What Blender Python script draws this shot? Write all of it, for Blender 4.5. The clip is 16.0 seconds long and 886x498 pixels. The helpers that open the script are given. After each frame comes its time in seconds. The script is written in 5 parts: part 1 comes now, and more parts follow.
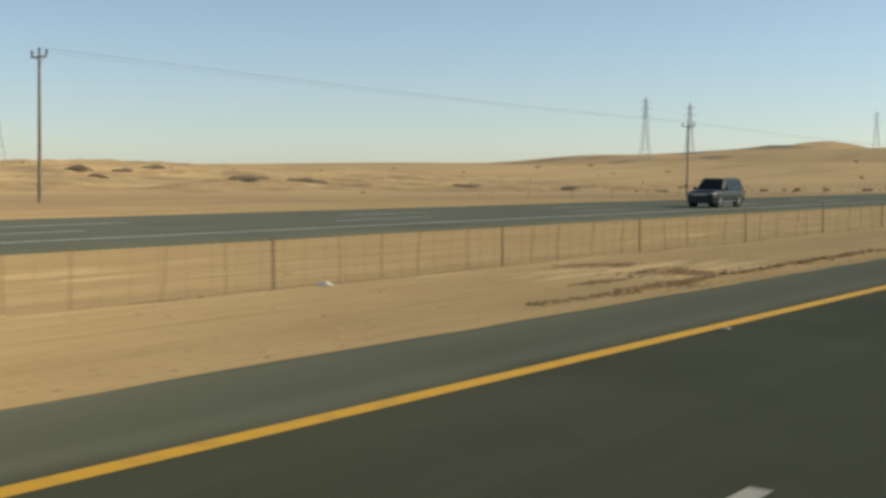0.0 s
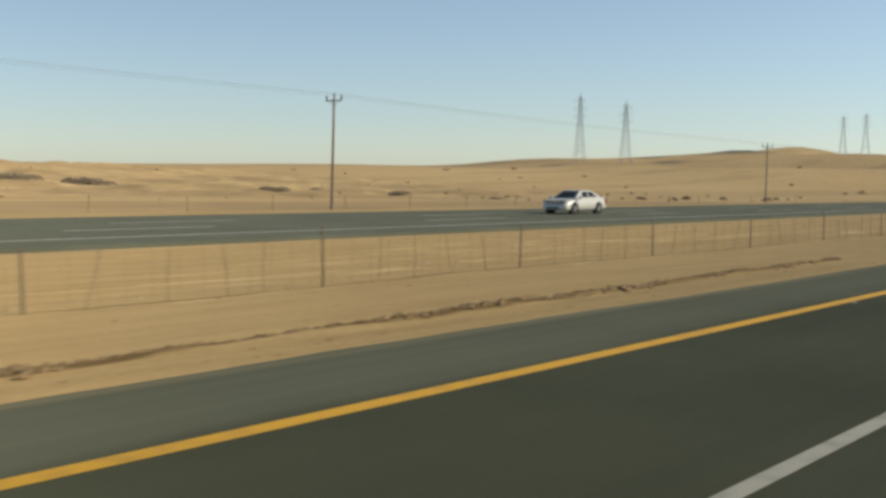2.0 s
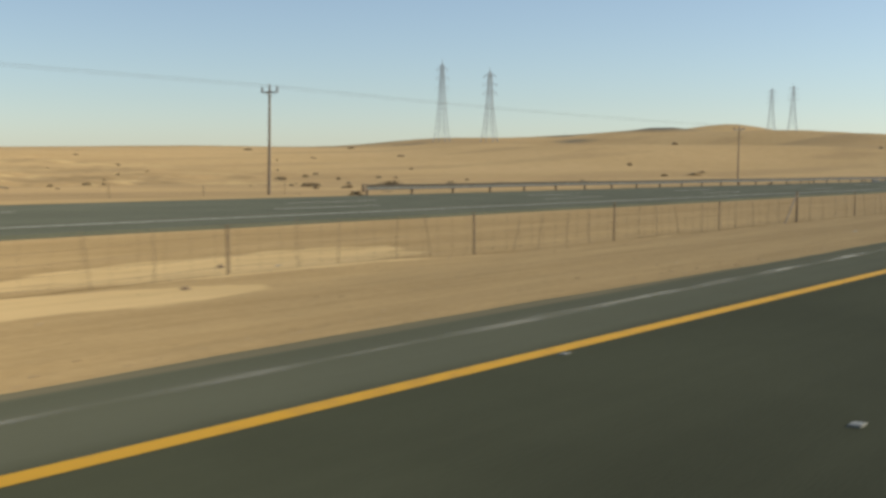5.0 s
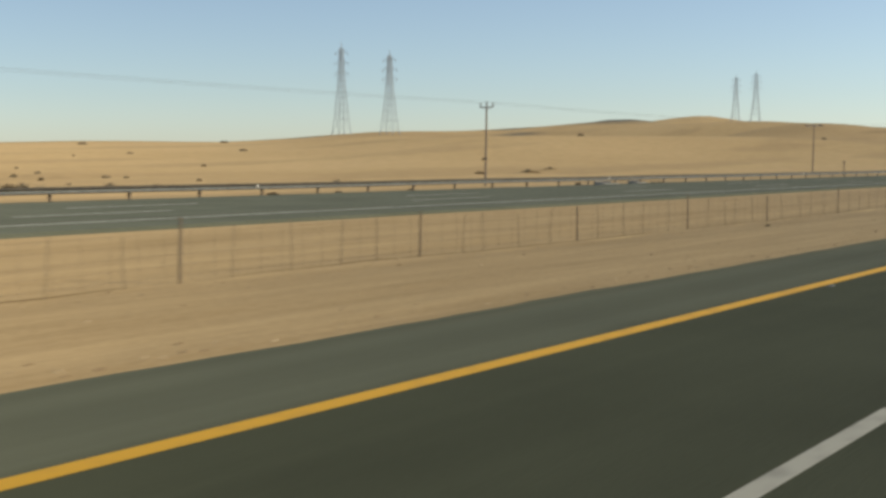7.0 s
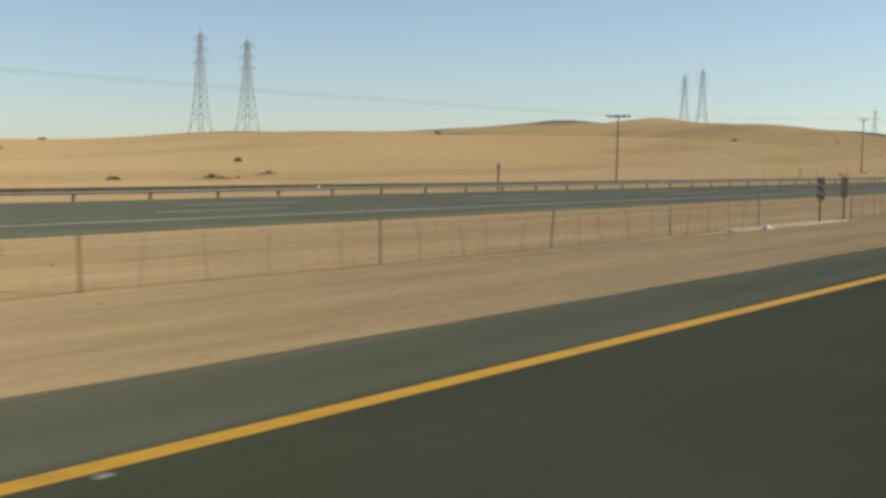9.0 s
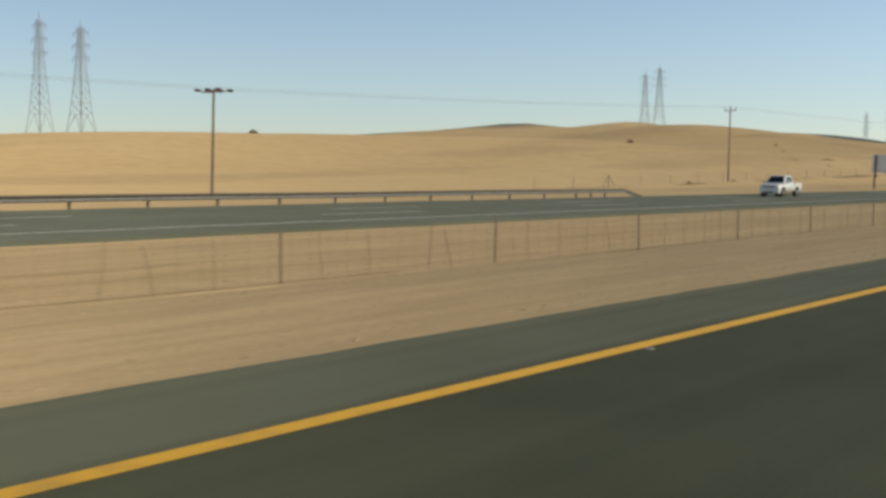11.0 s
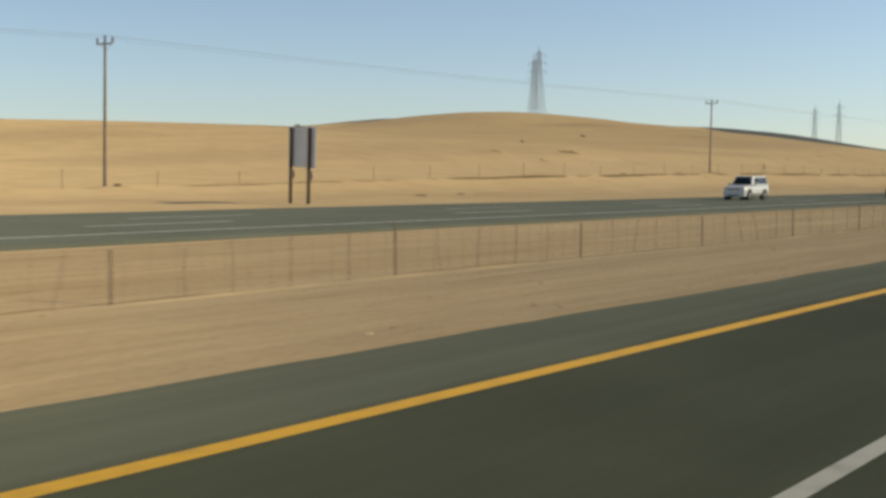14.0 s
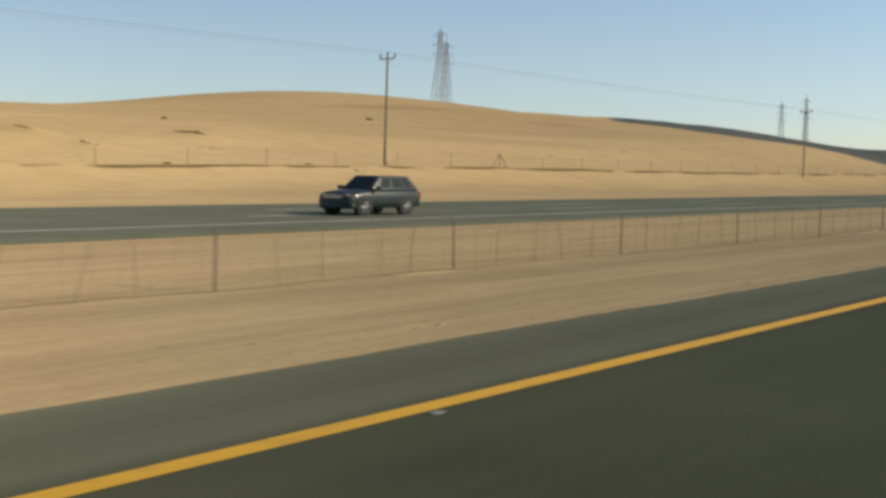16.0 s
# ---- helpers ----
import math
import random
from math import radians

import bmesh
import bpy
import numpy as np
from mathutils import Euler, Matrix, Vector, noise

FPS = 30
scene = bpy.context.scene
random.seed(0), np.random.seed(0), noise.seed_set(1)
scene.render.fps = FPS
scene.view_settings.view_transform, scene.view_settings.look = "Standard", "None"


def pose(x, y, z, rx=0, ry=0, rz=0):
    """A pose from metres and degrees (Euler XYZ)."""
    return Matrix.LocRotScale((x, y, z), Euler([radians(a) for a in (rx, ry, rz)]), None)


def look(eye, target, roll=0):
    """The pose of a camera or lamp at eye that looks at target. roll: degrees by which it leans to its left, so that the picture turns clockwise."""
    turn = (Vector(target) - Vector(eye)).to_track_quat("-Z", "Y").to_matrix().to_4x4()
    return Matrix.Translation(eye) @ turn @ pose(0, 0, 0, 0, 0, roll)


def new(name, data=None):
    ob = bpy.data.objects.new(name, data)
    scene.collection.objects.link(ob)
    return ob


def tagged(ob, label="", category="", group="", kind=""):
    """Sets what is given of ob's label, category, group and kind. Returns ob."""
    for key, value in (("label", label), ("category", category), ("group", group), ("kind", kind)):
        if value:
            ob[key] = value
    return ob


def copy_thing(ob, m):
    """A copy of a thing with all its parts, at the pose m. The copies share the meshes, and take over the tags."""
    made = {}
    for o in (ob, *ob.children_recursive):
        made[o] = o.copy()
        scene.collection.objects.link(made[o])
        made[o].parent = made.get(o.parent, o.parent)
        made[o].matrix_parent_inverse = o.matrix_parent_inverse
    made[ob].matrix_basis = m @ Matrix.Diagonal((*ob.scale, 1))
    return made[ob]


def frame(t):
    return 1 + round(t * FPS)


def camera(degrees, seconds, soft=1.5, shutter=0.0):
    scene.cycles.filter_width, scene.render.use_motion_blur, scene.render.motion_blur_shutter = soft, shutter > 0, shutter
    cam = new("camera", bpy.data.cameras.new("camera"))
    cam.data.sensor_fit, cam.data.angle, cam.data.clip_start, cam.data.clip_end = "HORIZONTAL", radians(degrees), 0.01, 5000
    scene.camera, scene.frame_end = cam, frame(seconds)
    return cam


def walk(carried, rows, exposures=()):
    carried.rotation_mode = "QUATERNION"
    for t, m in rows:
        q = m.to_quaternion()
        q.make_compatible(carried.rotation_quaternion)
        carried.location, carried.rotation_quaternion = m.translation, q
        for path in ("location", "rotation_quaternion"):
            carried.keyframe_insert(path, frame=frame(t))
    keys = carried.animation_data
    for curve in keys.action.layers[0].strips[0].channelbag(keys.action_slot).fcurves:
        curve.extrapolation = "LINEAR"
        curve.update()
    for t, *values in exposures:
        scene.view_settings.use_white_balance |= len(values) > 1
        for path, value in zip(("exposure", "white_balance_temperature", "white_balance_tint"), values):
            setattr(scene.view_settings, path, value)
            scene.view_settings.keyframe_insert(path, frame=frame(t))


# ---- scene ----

def view(x, y, yaw, pitch, roll):
    """Eye at seat height; yaw is counted from the road's direction."""
    return pose(x, y, 2.0, 90 + pitch, 0, yaw - 90) @ pose(0, 0, 0, 0, 0, roll)


# seconds, along the road, across it, yaw, pitch, roll
WALK = [
    (0, -0.00, -0.164, 37.101, -3.504, 0.242),
    (0.5, 16.07, -0.207, 37.004, -3.448, 0.565),
    (1, 33.59, -0.292, 36.817, -3.366, 0.945),
    (1.5, 49.45, -0.280, 36.878, -3.372, 0.999),
    (2, 66.93, -0.281, 36.856, -3.321, 0.867),
    (2.5, 83.32, -0.258, 37.010, -3.269, 0.737),
    (3, 100.55, -0.263, 36.970, -3.284, 0.668),
    (3.5, 117.42, -0.154, 35.915, -3.245, 0.671),
    (4, 134.96, -0.119, 35.721, -3.737, 0.562),
    (4.5, 152.14, -0.033, 35.934, -3.902, 0.521),
    (5, 170.46, 0.002, 35.948, -4.115, 0.447),
    (7.5, 259.97, 0.098, 36.246, -4.319, 0.159),
    (8, 278.75, 0.116, 36.231, -4.307, 0.173),
    (8.5, 296.31, 0.177, 36.092, -4.194, 0.363),
    (9, 315.03, 0.197, 36.132, -4.156, 0.633),
    (11.5, 405.05, 0.074, 37.119, -3.754, 0.597),
    (12, 423.84, 0.128, 37.016, -3.719, 0.456),
    (12.5, 442.06, 0.101, 37.401, -3.726, 0.341),
    (13, 459.99, 0.087, 37.312, -3.740, 0.419),
    (13.5, 476.99, 0.056, 37.341, -3.708, 0.448),
    (14, 495.89, 0.074, 37.142, -3.647, 0.518),
    (14.5, 513.15, 0.136, 37.289, -3.721, 0.727),
    (15, 531.41, 0.225, 37.212, -3.708, 0.657),
    (15.5, 548.97, 0.315, 37.346, -3.688, 0.789),
    (16, 567.82, 0.35, 37.460, -3.793, 1.113),
]
cam = camera(40.72, 16.0, soft=3.2, shutter=0.11)
walk(cam, [(t, view(*r)) for t, *r in WALK], exposures=[(0, 0.0, 6480, 7), (11, 0.0, 6480, 7), (16, 0.0, 6520, 8)])

# ---- light ----
SUN_AZ, SUN_EL = -50.0, 29.0        # from the road's direction; height
world = bpy.data.worlds.new("world")
scene.world = world
world.use_nodes = True
wn = world.node_tree
sky = wn.nodes.new("ShaderNodeTexSky")
sky.sky_type, sky.sun_disc = "NISHITA", False
sky.sun_elevation, sky.sun_rotation = radians(SUN_EL), radians(90 - SUN_AZ)
sky.altitude, sky.air_density, sky.dust_density, sky.ozone_density = 50, 0.9, 0.33, 2.8
haze = wn.nodes.new("ShaderNodeHueSaturation")
haze.inputs["Saturation"].default_value, haze.inputs["Value"].default_value = 0.83, 0.97
wn.links.new(sky.outputs[0], haze.inputs["Color"])
wn.links.new(haze.outputs[0], wn.nodes["Background"].inputs[0])
wn.nodes["Background"].inputs[1].default_value = 0.125
sun = new("sun", bpy.data.lights.new("sun", "SUN"))
sun.data.energy, sun.data.angle, sun.data.color = 4.55, radians(0.6), (1.0, 0.86, 0.625)
to_sun = Vector((math.cos(radians(SUN_AZ)) * math.cos(radians(SUN_EL)), math.sin(radians(SUN_AZ)) * math.cos(radians(SUN_EL)), math.sin(radians(SUN_EL))))
sun.matrix_world = look(to_sun * 400, (0, 0, 0))


# ---- materials ----
def base_mat(name, rough=0.8, metal=0.0, spec=0.5, grainy=0.0):
    m = bpy.data.materials.new(name)
    m.use_nodes = True
    b = m.node_tree.nodes["Principled BSDF"]
    b.inputs["Roughness"].default_value, b.inputs["Metallic"].default_value = rough, metal
    b.inputs["Specular IOR Level"].default_value = spec
    b.inputs["Diffuse Roughness"].default_value = grainy
    return m, m.node_tree, b


def node(nt, kind, **values):
    n = nt.nodes.new(kind)
    for k, v in values.items():
        n.inputs[k.replace("_", " ")].default_value = v
    return n


def noise_node(nt, coord, scale, detail=4.0, stretch=None):
    n = node(nt, "ShaderNodeTexNoise", Scale=scale, Detail=detail)
    if stretch:
        mp = node(nt, "ShaderNodeMapping", Scale=stretch)
        nt.links.new(coord, mp.inputs["Vector"])
        coord = mp.outputs["Vector"]
    nt.links.new(coord, n.inputs["Vector"])
    return n.outputs["Fac"]


def ramp(nt, fac, lo, hi, a=0.3, b=0.7):
    r = nt.nodes.new("ShaderNodeValToRGB")
    r.color_ramp.elements[0].position, r.color_ramp.elements[1].position = a, b
    r.color_ramp.elements[0].color, r.color_ramp.elements[1].color = (*lo, 1), (*hi, 1)
    nt.links.new(fac, r.inputs["Fac"])
    return r.outputs["Color"]


def mix(nt, fac, a, b, how="MIX"):
    m = nt.nodes.new("ShaderNodeMix")
    m.data_type, m.blend_type = "RGBA", how
    for v, i in ((fac, 0), (a, 6), (b, 7)):
        if hasattr(v, "node"):
            nt.links.new(v, m.inputs[i])
        else:
            m.inputs[i].default_value = v
    return m.outputs[2]


def maths(nt, op, a, b, clamp=False):
    m = nt.nodes.new("ShaderNodeMath")
    m.operation, m.use_clamp = op, clamp
    for v, i in ((a, 0), (b, 1)):
        if hasattr(v, "node"):
            nt.links.new(v, m.inputs[i])
        else:
            m.inputs[i].default_value = v
    return m.outputs[0]


def bump(nt, b, height, strength, distance):
    n = node(nt, "ShaderNodeBump", Strength=strength, Distance=distance)
    nt.links.new(height, n.inputs["Height"])
    nt.links.new(n.outputs["Normal"], b.inputs["Normal"])


def surface(name, lo, hi, scale=6.0, rough=0.8, metal=0.0, spec=0.4, rel=0.15, grain=60.0):
    """Two-scale mottled surface with a fine relief."""
    m, nt, b = base_mat(name, rough, metal, spec)
    co = nt.nodes.new("ShaderNodeTexCoord").outputs["Object"]
    big, fine = noise_node(nt, co, scale), noise_node(nt, co, grain, 3.0)
    c = ramp(nt, big, lo, hi)
    c = mix(nt, 0.25, c, ramp(nt, fine, lo, hi), "MIX")
    nt.links.new(c, b.inputs["Base Color"])
    bump(nt, b, fine, rel, 0.01)
    return m


def gloss(name, colour, rough=0.25, coat=0.6, metal=0.0, dust=0.15, spec=0.5):
    """Car paint and other smooth coats, with a little dust."""
    m, nt, b = base_mat(name, rough, metal, spec)
    co = nt.nodes.new("ShaderNodeTexCoord").outputs["Object"]
    dusty = tuple((1 - dust) * c + dust * d for c, d in zip(colour, (0.45, 0.36, 0.25)))
    nt.links.new(ramp(nt, noise_node(nt, co, 2.5), colour, dusty, 0.45, 0.9), b.inputs["Base Color"])
    b.inputs["Coat Weight"].default_value, b.inputs["Coat Roughness"].default_value = coat, 0.08
    return m


def ground_mat():
    m, nt, b = base_mat("desert_ground", 1.0, 0.0, 0.03, 0.7)
    co = nt.nodes.new("ShaderNodeTexCoord").outputs["Object"]
    at = {}
    for k in ("gravel", "cover", "pale", "soil", "lie"):
        a = nt.nodes.new("ShaderNodeAttribute")
        a.attribute_name = k
        at[k] = a.outputs["Fac"]
    xyz = nt.nodes.new("ShaderNodeSeparateXYZ")
    nt.links.new(co, xyz.inputs[0])
    away = maths(nt, "MULTIPLY", maths(nt, "SUBTRACT", xyz.outputs[1], 50.0), 0.1, True)
    wide, mid, fine = noise_node(nt, co, 0.02, 5), noise_node(nt, co, 0.35, 6), noise_node(nt, co, 9.0, 5)
    drift = noise_node(nt, co, 1.0, 4, (0.02, 0.5, 1))
    c = ramp(nt, wide, SAND_LO, SAND_HI, 0.3, 0.7)
    c = mix(nt, 0.35, c, ramp(nt, mid, tuple(0.86 * v for v in SAND_LO), SAND_HI, 0.35, 0.6))
    stony = maths(nt, "MULTIPLY", maths(nt, "SUBTRACT", xyz.outputs[0], 120.0), 0.005, True)
    lo, hi = mix(nt, stony, (*LOAM_LO, 1), (*GRAVEL_LO, 1)), mix(nt, stony, (*LOAM_HI, 1), (*GRAVEL_HI, 1))
    g = mix(nt, ramp(nt, drift, (0, 0, 0), (1, 1, 1), 0.35, 0.65), lo, hi)
    g = mix(nt, 0.4, g, mix(nt, ramp(nt, fine, (0, 0, 0), (1, 1, 1), 0.4, 0.6), lo, hi))
    c = mix(nt, at["gravel"], c, mix(nt, away, g, (0.36, 0.255, 0.135, 1)))
    wisp = noise_node(nt, co, 1.0, 5, (0.3, 1.6, 1))
    drifted = maths(nt, "MULTIPLY", maths(nt, "SUBTRACT", maths(nt, "ADD", wisp, maths(nt, "MULTIPLY", at["pale"], 0.6)), 0.78), 5.0, True)
    c = mix(nt, drifted, c, (*PALE, 1))
    # raked streaks and small stones of the median
    rake = noise_node(nt, co, 1.0, 6, (0.22, 2.2, 1))
    pebble = noise_node(nt, co, 5.0, 2, (0.6, 1.5, 1))
    c = mix(nt, maths(nt, "MULTIPLY", at["gravel"], 0.35), c, mix(nt, 1.0, c, ramp(nt, rake, (0.72, 0.69, 0.64), (1.2, 1.2, 1.2), 0.3, 0.7), "MULTIPLY"))
    c = mix(nt, maths(nt, "MULTIPLY", maths(nt, "SUBTRACT", pebble, 0.66), 3.0, True), c, (0.2, 0.14, 0.08, 1))
    patch_near, patch_far = noise_node(nt, co, 1.0, 6, (0.6, 2.9, 1)), noise_node(nt, co, 1.0, 6, (0.09, 0.16, 1))
    # wheel tracks along the median and the crust under the fence
    wander = noise_node(nt, co, 1.0, 4, (0.11, 0.02, 1))
    gate = noise_node(nt, co, 1.0, 3, (0.16, 0.3, 1))
    for y0, swing, width, amount, cut in ((16.85, 0.5, 0.11, 0.95, 0.33), (13.75, 0.5, 0.06, 0.55, 0.46), (15.3, 1.2, 0.05, 0.4, 0.52), (12.2, 1.0, 0.07, 0.35, 0.5), (19.8, 1.4, 0.12, 0.4, 0.45), (22.4, 1.0, 0.12, 0.35, 0.45)):
        off = maths(nt, "ABSOLUTE", maths(nt, "SUBTRACT", maths(nt, "SUBTRACT", maths(nt, "SUBTRACT", xyz.outputs[1], at["lie"]), y0), maths(nt, "MULTIPLY", maths(nt, "SUBTRACT", wander, 0.5), swing)), 0.0)
        line = maths(nt, "SUBTRACT", 1.0, maths(nt, "DIVIDE", off, width), True)
        on = maths(nt, "MULTIPLY", maths(nt, "SUBTRACT", gate, cut), 8.0, True)
        c = mix(nt, maths(nt, "MULTIPLY", maths(nt, "MULTIPLY", line, on), amount), c, (0.17, 0.11, 0.05, 1))
    # the windrow that a grader left: a ragged dark line of lumps and browner soil beside it
    along = maths(nt, "MULTIPLY", maths(nt, "MULTIPLY", maths(nt, "SUBTRACT", xyz.outputs[0], 15.0), 0.14, True), maths(nt, "MULTIPLY", maths(nt, "SUBTRACT", 101.0, xyz.outputs[0]), 0.05, True))
    bend = maths(nt, "ADD", maths(nt, "MULTIPLY", maths(nt, "SUBTRACT", xyz.outputs[0], 30.0), 0.0125), maths(nt, "MULTIPLY", maths(nt, "SUBTRACT", patch_near, 0.5), 0.7))
    for y0, width, amount, tone in ((10.48, 0.12, 0.6, (*PALE, 1)), (10.2, 0.25, 0.9, (0.14, 0.09, 0.038, 1))):
        off = maths(nt, "ABSOLUTE", maths(nt, "SUBTRACT", maths(nt, "SUBTRACT", xyz.outputs[1], y0), bend), 0.0)
        broad = maths(nt, "MULTIPLY", maths(nt, "ADD", maths(nt, "MULTIPLY", maths(nt, "SUBTRACT", wisp, 0.5), 3.6), 1.1), width)
        line = maths(nt, "MULTIPLY", maths(nt, "DIVIDE", maths(nt, "SUBTRACT", broad, off), width), 1.8, True)
        c = mix(nt, maths(nt, "MULTIPLY", maths(nt, "MULTIPLY", line, along), amount), c, tone)
    patch = mix(nt, away, patch_near, patch_far)
    wide_land = maths(nt, "MULTIPLY", maths(nt, "SUBTRACT", xyz.outputs[1], 108.0), 0.06, True)
    edge = maths(nt, "MULTIPLY", maths(nt, "SUBTRACT", maths(nt, "ADD", patch, maths(nt, "MULTIPLY", at["soil"], 0.75)), 0.84), maths(nt, "SUBTRACT", 8.0, maths(nt, "MULTIPLY", wide_land, 5.0)), True)
    c = mix(nt, maths(nt, "MULTIPLY", edge, maths(nt, "SUBTRACT", 0.9, maths(nt, "MULTIPLY", wide_land, 0.3))), c, mix(nt, wide_land, ramp(nt, fine, (0.13, 0.085, 0.034), (0.22, 0.145, 0.065), 0.3, 0.7), (0.25, 0.18, 0.1, 1)))
    c = mix(nt, at["cover"], c, ramp(nt, mid, (0.085, 0.092, 0.082), (0.15, 0.15, 0.13), 0.35, 0.65))
    nt.links.new(c, b.inputs["Base Color"])
    both = maths(nt, "ADD", maths(nt, "MULTIPLY", mid, 0.6), maths(nt, "MULTIPLY", fine, 0.12))
    bump(nt, b, both, 0.5, 0.25)
    return m


def asphalt_mat(name, lo, hi, dust_from=None):
    m, nt, b = base_mat(name, 1.0, 0.0, 0.05, 0.6)
    co = nt.nodes.new("ShaderNodeTexCoord").outputs["Object"]
    lanes = noise_node(nt, co, 1.0, 3, (0.012, 1.1, 1))
    blotch, grit = noise_node(nt, co, 0.25, 5), noise_node(nt, co, 45.0, 3)
    streak = noise_node(nt, co, 1.0, 5, (0.05, 3.0, 1))
    c = ramp(nt, lanes, lo, hi, 0.3, 0.7)
    c = mix(nt, 0.5, c, ramp(nt, blotch, tuple(0.85 * v for v in lo), tuple(1.1 * v for v in hi), 0.35, 0.65))
    c = mix(nt, 0.1, c, ramp(nt, streak, tuple(0.6 * v for v in lo), tuple(1.3 * v for v in hi), 0.35, 0.65))
    c = mix(nt, 0.3, c, ramp(nt, grit, tuple(0.5 * v for v in lo), tuple(1.6 * v for v in hi), 0.35, 0.65))
    if dust_from is not None:
        # blown dust that traffic does not sweep from the shoulder
        xyz = nt.nodes.new("ShaderNodeSeparateXYZ")
        nt.links.new(co, xyz.inputs[0])
        rise = maths(nt, "MULTIPLY", maths(nt, "SUBTRACT", maths(nt, "ADD", xyz.outputs[1], maths(nt, "MULTIPLY", blotch, 0.5)), dust_from), 2.2, True)
        film = maths(nt, "MULTIPLY", rise, maths(nt, "ADD", 0.1, maths(nt, "MULTIPLY", lanes, 0.2)))
        c = mix(nt, film, c, (0.31, 0.31, 0.23, 1))
        near_edge = maths(nt, "MULTIPLY", maths(nt, "SUBTRACT", xyz.outputs[1], 8.45), 2.0, True)
        c = mix(nt, maths(nt, "MULTIPLY", near_edge, maths(nt, "MULTIPLY", maths(nt, "SUBTRACT", streak, 0.45), 2.2, True)), c, (0.34, 0.26, 0.15, 1))
    nt.links.new(c, b.inputs["Base Color"])
    bump(nt, b, grit, 0.6, 0.012)
    return m


def paint_mat(name, colour, worn):
    m, nt, b = base_mat(name, 0.7, 0.0, 0.3)
    co = nt.nodes.new("ShaderNodeTexCoord").outputs["Object"]
    c = ramp(nt, noise_node(nt, co, 3.0, 6), worn, colour, 0.28, 0.5)
    c = mix(nt, 0.25, c, ramp(nt, noise_node(nt, co, 40.0, 3), worn, colour, 0.35, 0.6))
    nt.links.new(c, b.inputs["Base Color"])
    return m


SAND_LO, SAND_HI = (0.545, 0.376, 0.182), (0.62, 0.44, 0.223)
GRAVEL_LO, GRAVEL_HI = (0.36, 0.258, 0.14), (0.48, 0.352, 0.195)
LOAM_LO, LOAM_HI = (0.37, 0.255, 0.115), (0.48, 0.34, 0.16)
PALE = (0.62, 0.45, 0.225)
M_GROUND = ground_mat()
M_ASPHALT = asphalt_mat("asphalt", (0.052, 0.056, 0.035), (0.078, 0.083, 0.052), 6.7)
M_FAR_ASPHALT = asphalt_mat("grey_asphalt", (0.118, 0.123, 0.088), (0.157, 0.163, 0.118))
M_YELLOW = paint_mat("yellow_road_paint", (0.62, 0.34, 0.02), (0.44, 0.25, 0.035))
M_WORN = paint_mat("worn_white_road_paint", (0.34, 0.33, 0.27), (0.17, 0.165, 0.135))
M_WHITE = paint_mat("white_road_paint", (0.66, 0.64, 0.56), (0.34, 0.33, 0.28))
M_RUST = surface("rusted_steel", (0.124, 0.096, 0.068), (0.234, 0.179, 0.124), 5, 0.85, 0.3)
M_WIRE = surface("weathered_wire", (0.13, 0.095, 0.06), (0.21, 0.155, 0.1), 5, 0.7, 0.3)
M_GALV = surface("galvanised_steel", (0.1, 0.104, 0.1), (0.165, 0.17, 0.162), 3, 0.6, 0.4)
M_DULL = surface("dark_steel", (0.05, 0.045, 0.035), (0.1, 0.085, 0.065), 3, 0.8, 0.2)
M_LATTICE = surface("grey_lattice_steel", (0.237, 0.263, 0.288), (0.362, 0.394, 0.425), 1, 0.6, 0.2)
M_POLE = surface("weathered_pole_wood", (0.17, 0.135, 0.1), (0.27, 0.218, 0.165), 2, 0.85)
M_CERAMIC = surface("brown_ceramic", (0.1, 0.06, 0.045), (0.17, 0.11, 0.08), 4, 0.35)
M_CABLE = surface("dark_cable", (0.08, 0.08, 0.08), (0.14, 0.14, 0.14), 4, 0.6, 0.5)
M_ALU = surface("dull_aluminium", (0.44, 0.475, 0.5), (0.54, 0.575, 0.6), 1.2, 0.6, 0.15)
M_BOARD = surface("white_sign_paint", (0.55, 0.53, 0.48), (0.72, 0.7, 0.65), 6, 0.6)
M_MARKER = surface("dusty_marker_paint", (0.26, 0.25, 0.21), (0.36, 0.34, 0.29), 6, 0.8)
M_CONCRETE = surface("pale_concrete", (0.36, 0.31, 0.25), (0.5, 0.44, 0.35), 3, 0.9)
M_LEAF = surface("dry_shrub_leaves", (0.22, 0.17, 0.1), (0.36, 0.28, 0.17), 1.5, 0.9)
M_SCRUB = surface("grey_scrub_leaves", (0.25, 0.2, 0.135), (0.38, 0.3, 0.2), 0.8, 0.95)
M_FENCE = surface("dusty_fence_steel", (0.188, 0.144, 0.094), (0.3, 0.231, 0.156), 5, 0.85, 0.2)
M_BRACE = surface("weathered_brace_wood", (0.2, 0.16, 0.115), (0.33, 0.265, 0.19), 5, 0.85)
M_TWIG = surface("dry_twigs", (0.12, 0.085, 0.055), (0.22, 0.16, 0.1), 3, 0.9)
M_PAPER = surface("sun_bleached_litter", (0.45, 0.41, 0.33), (0.66, 0.62, 0.53), 5, 0.8)
M_STUD = surface("white_stud", (0.2, 0.2, 0.18), (0.34, 0.34, 0.3), 20, 0.4)
M_TYRE = surface("tyre_rubber", (0.015, 0.015, 0.015), (0.035, 0.033, 0.03), 8, 0.85)
M_RIM = surface("alloy", (0.25, 0.25, 0.25), (0.38, 0.38, 0.38), 6, 0.4, 0.6)
M_GLASS = gloss("tinted_glass", (0.016, 0.022, 0.022), 0.2, 0.0, 0.0, 0.03, 0.14)
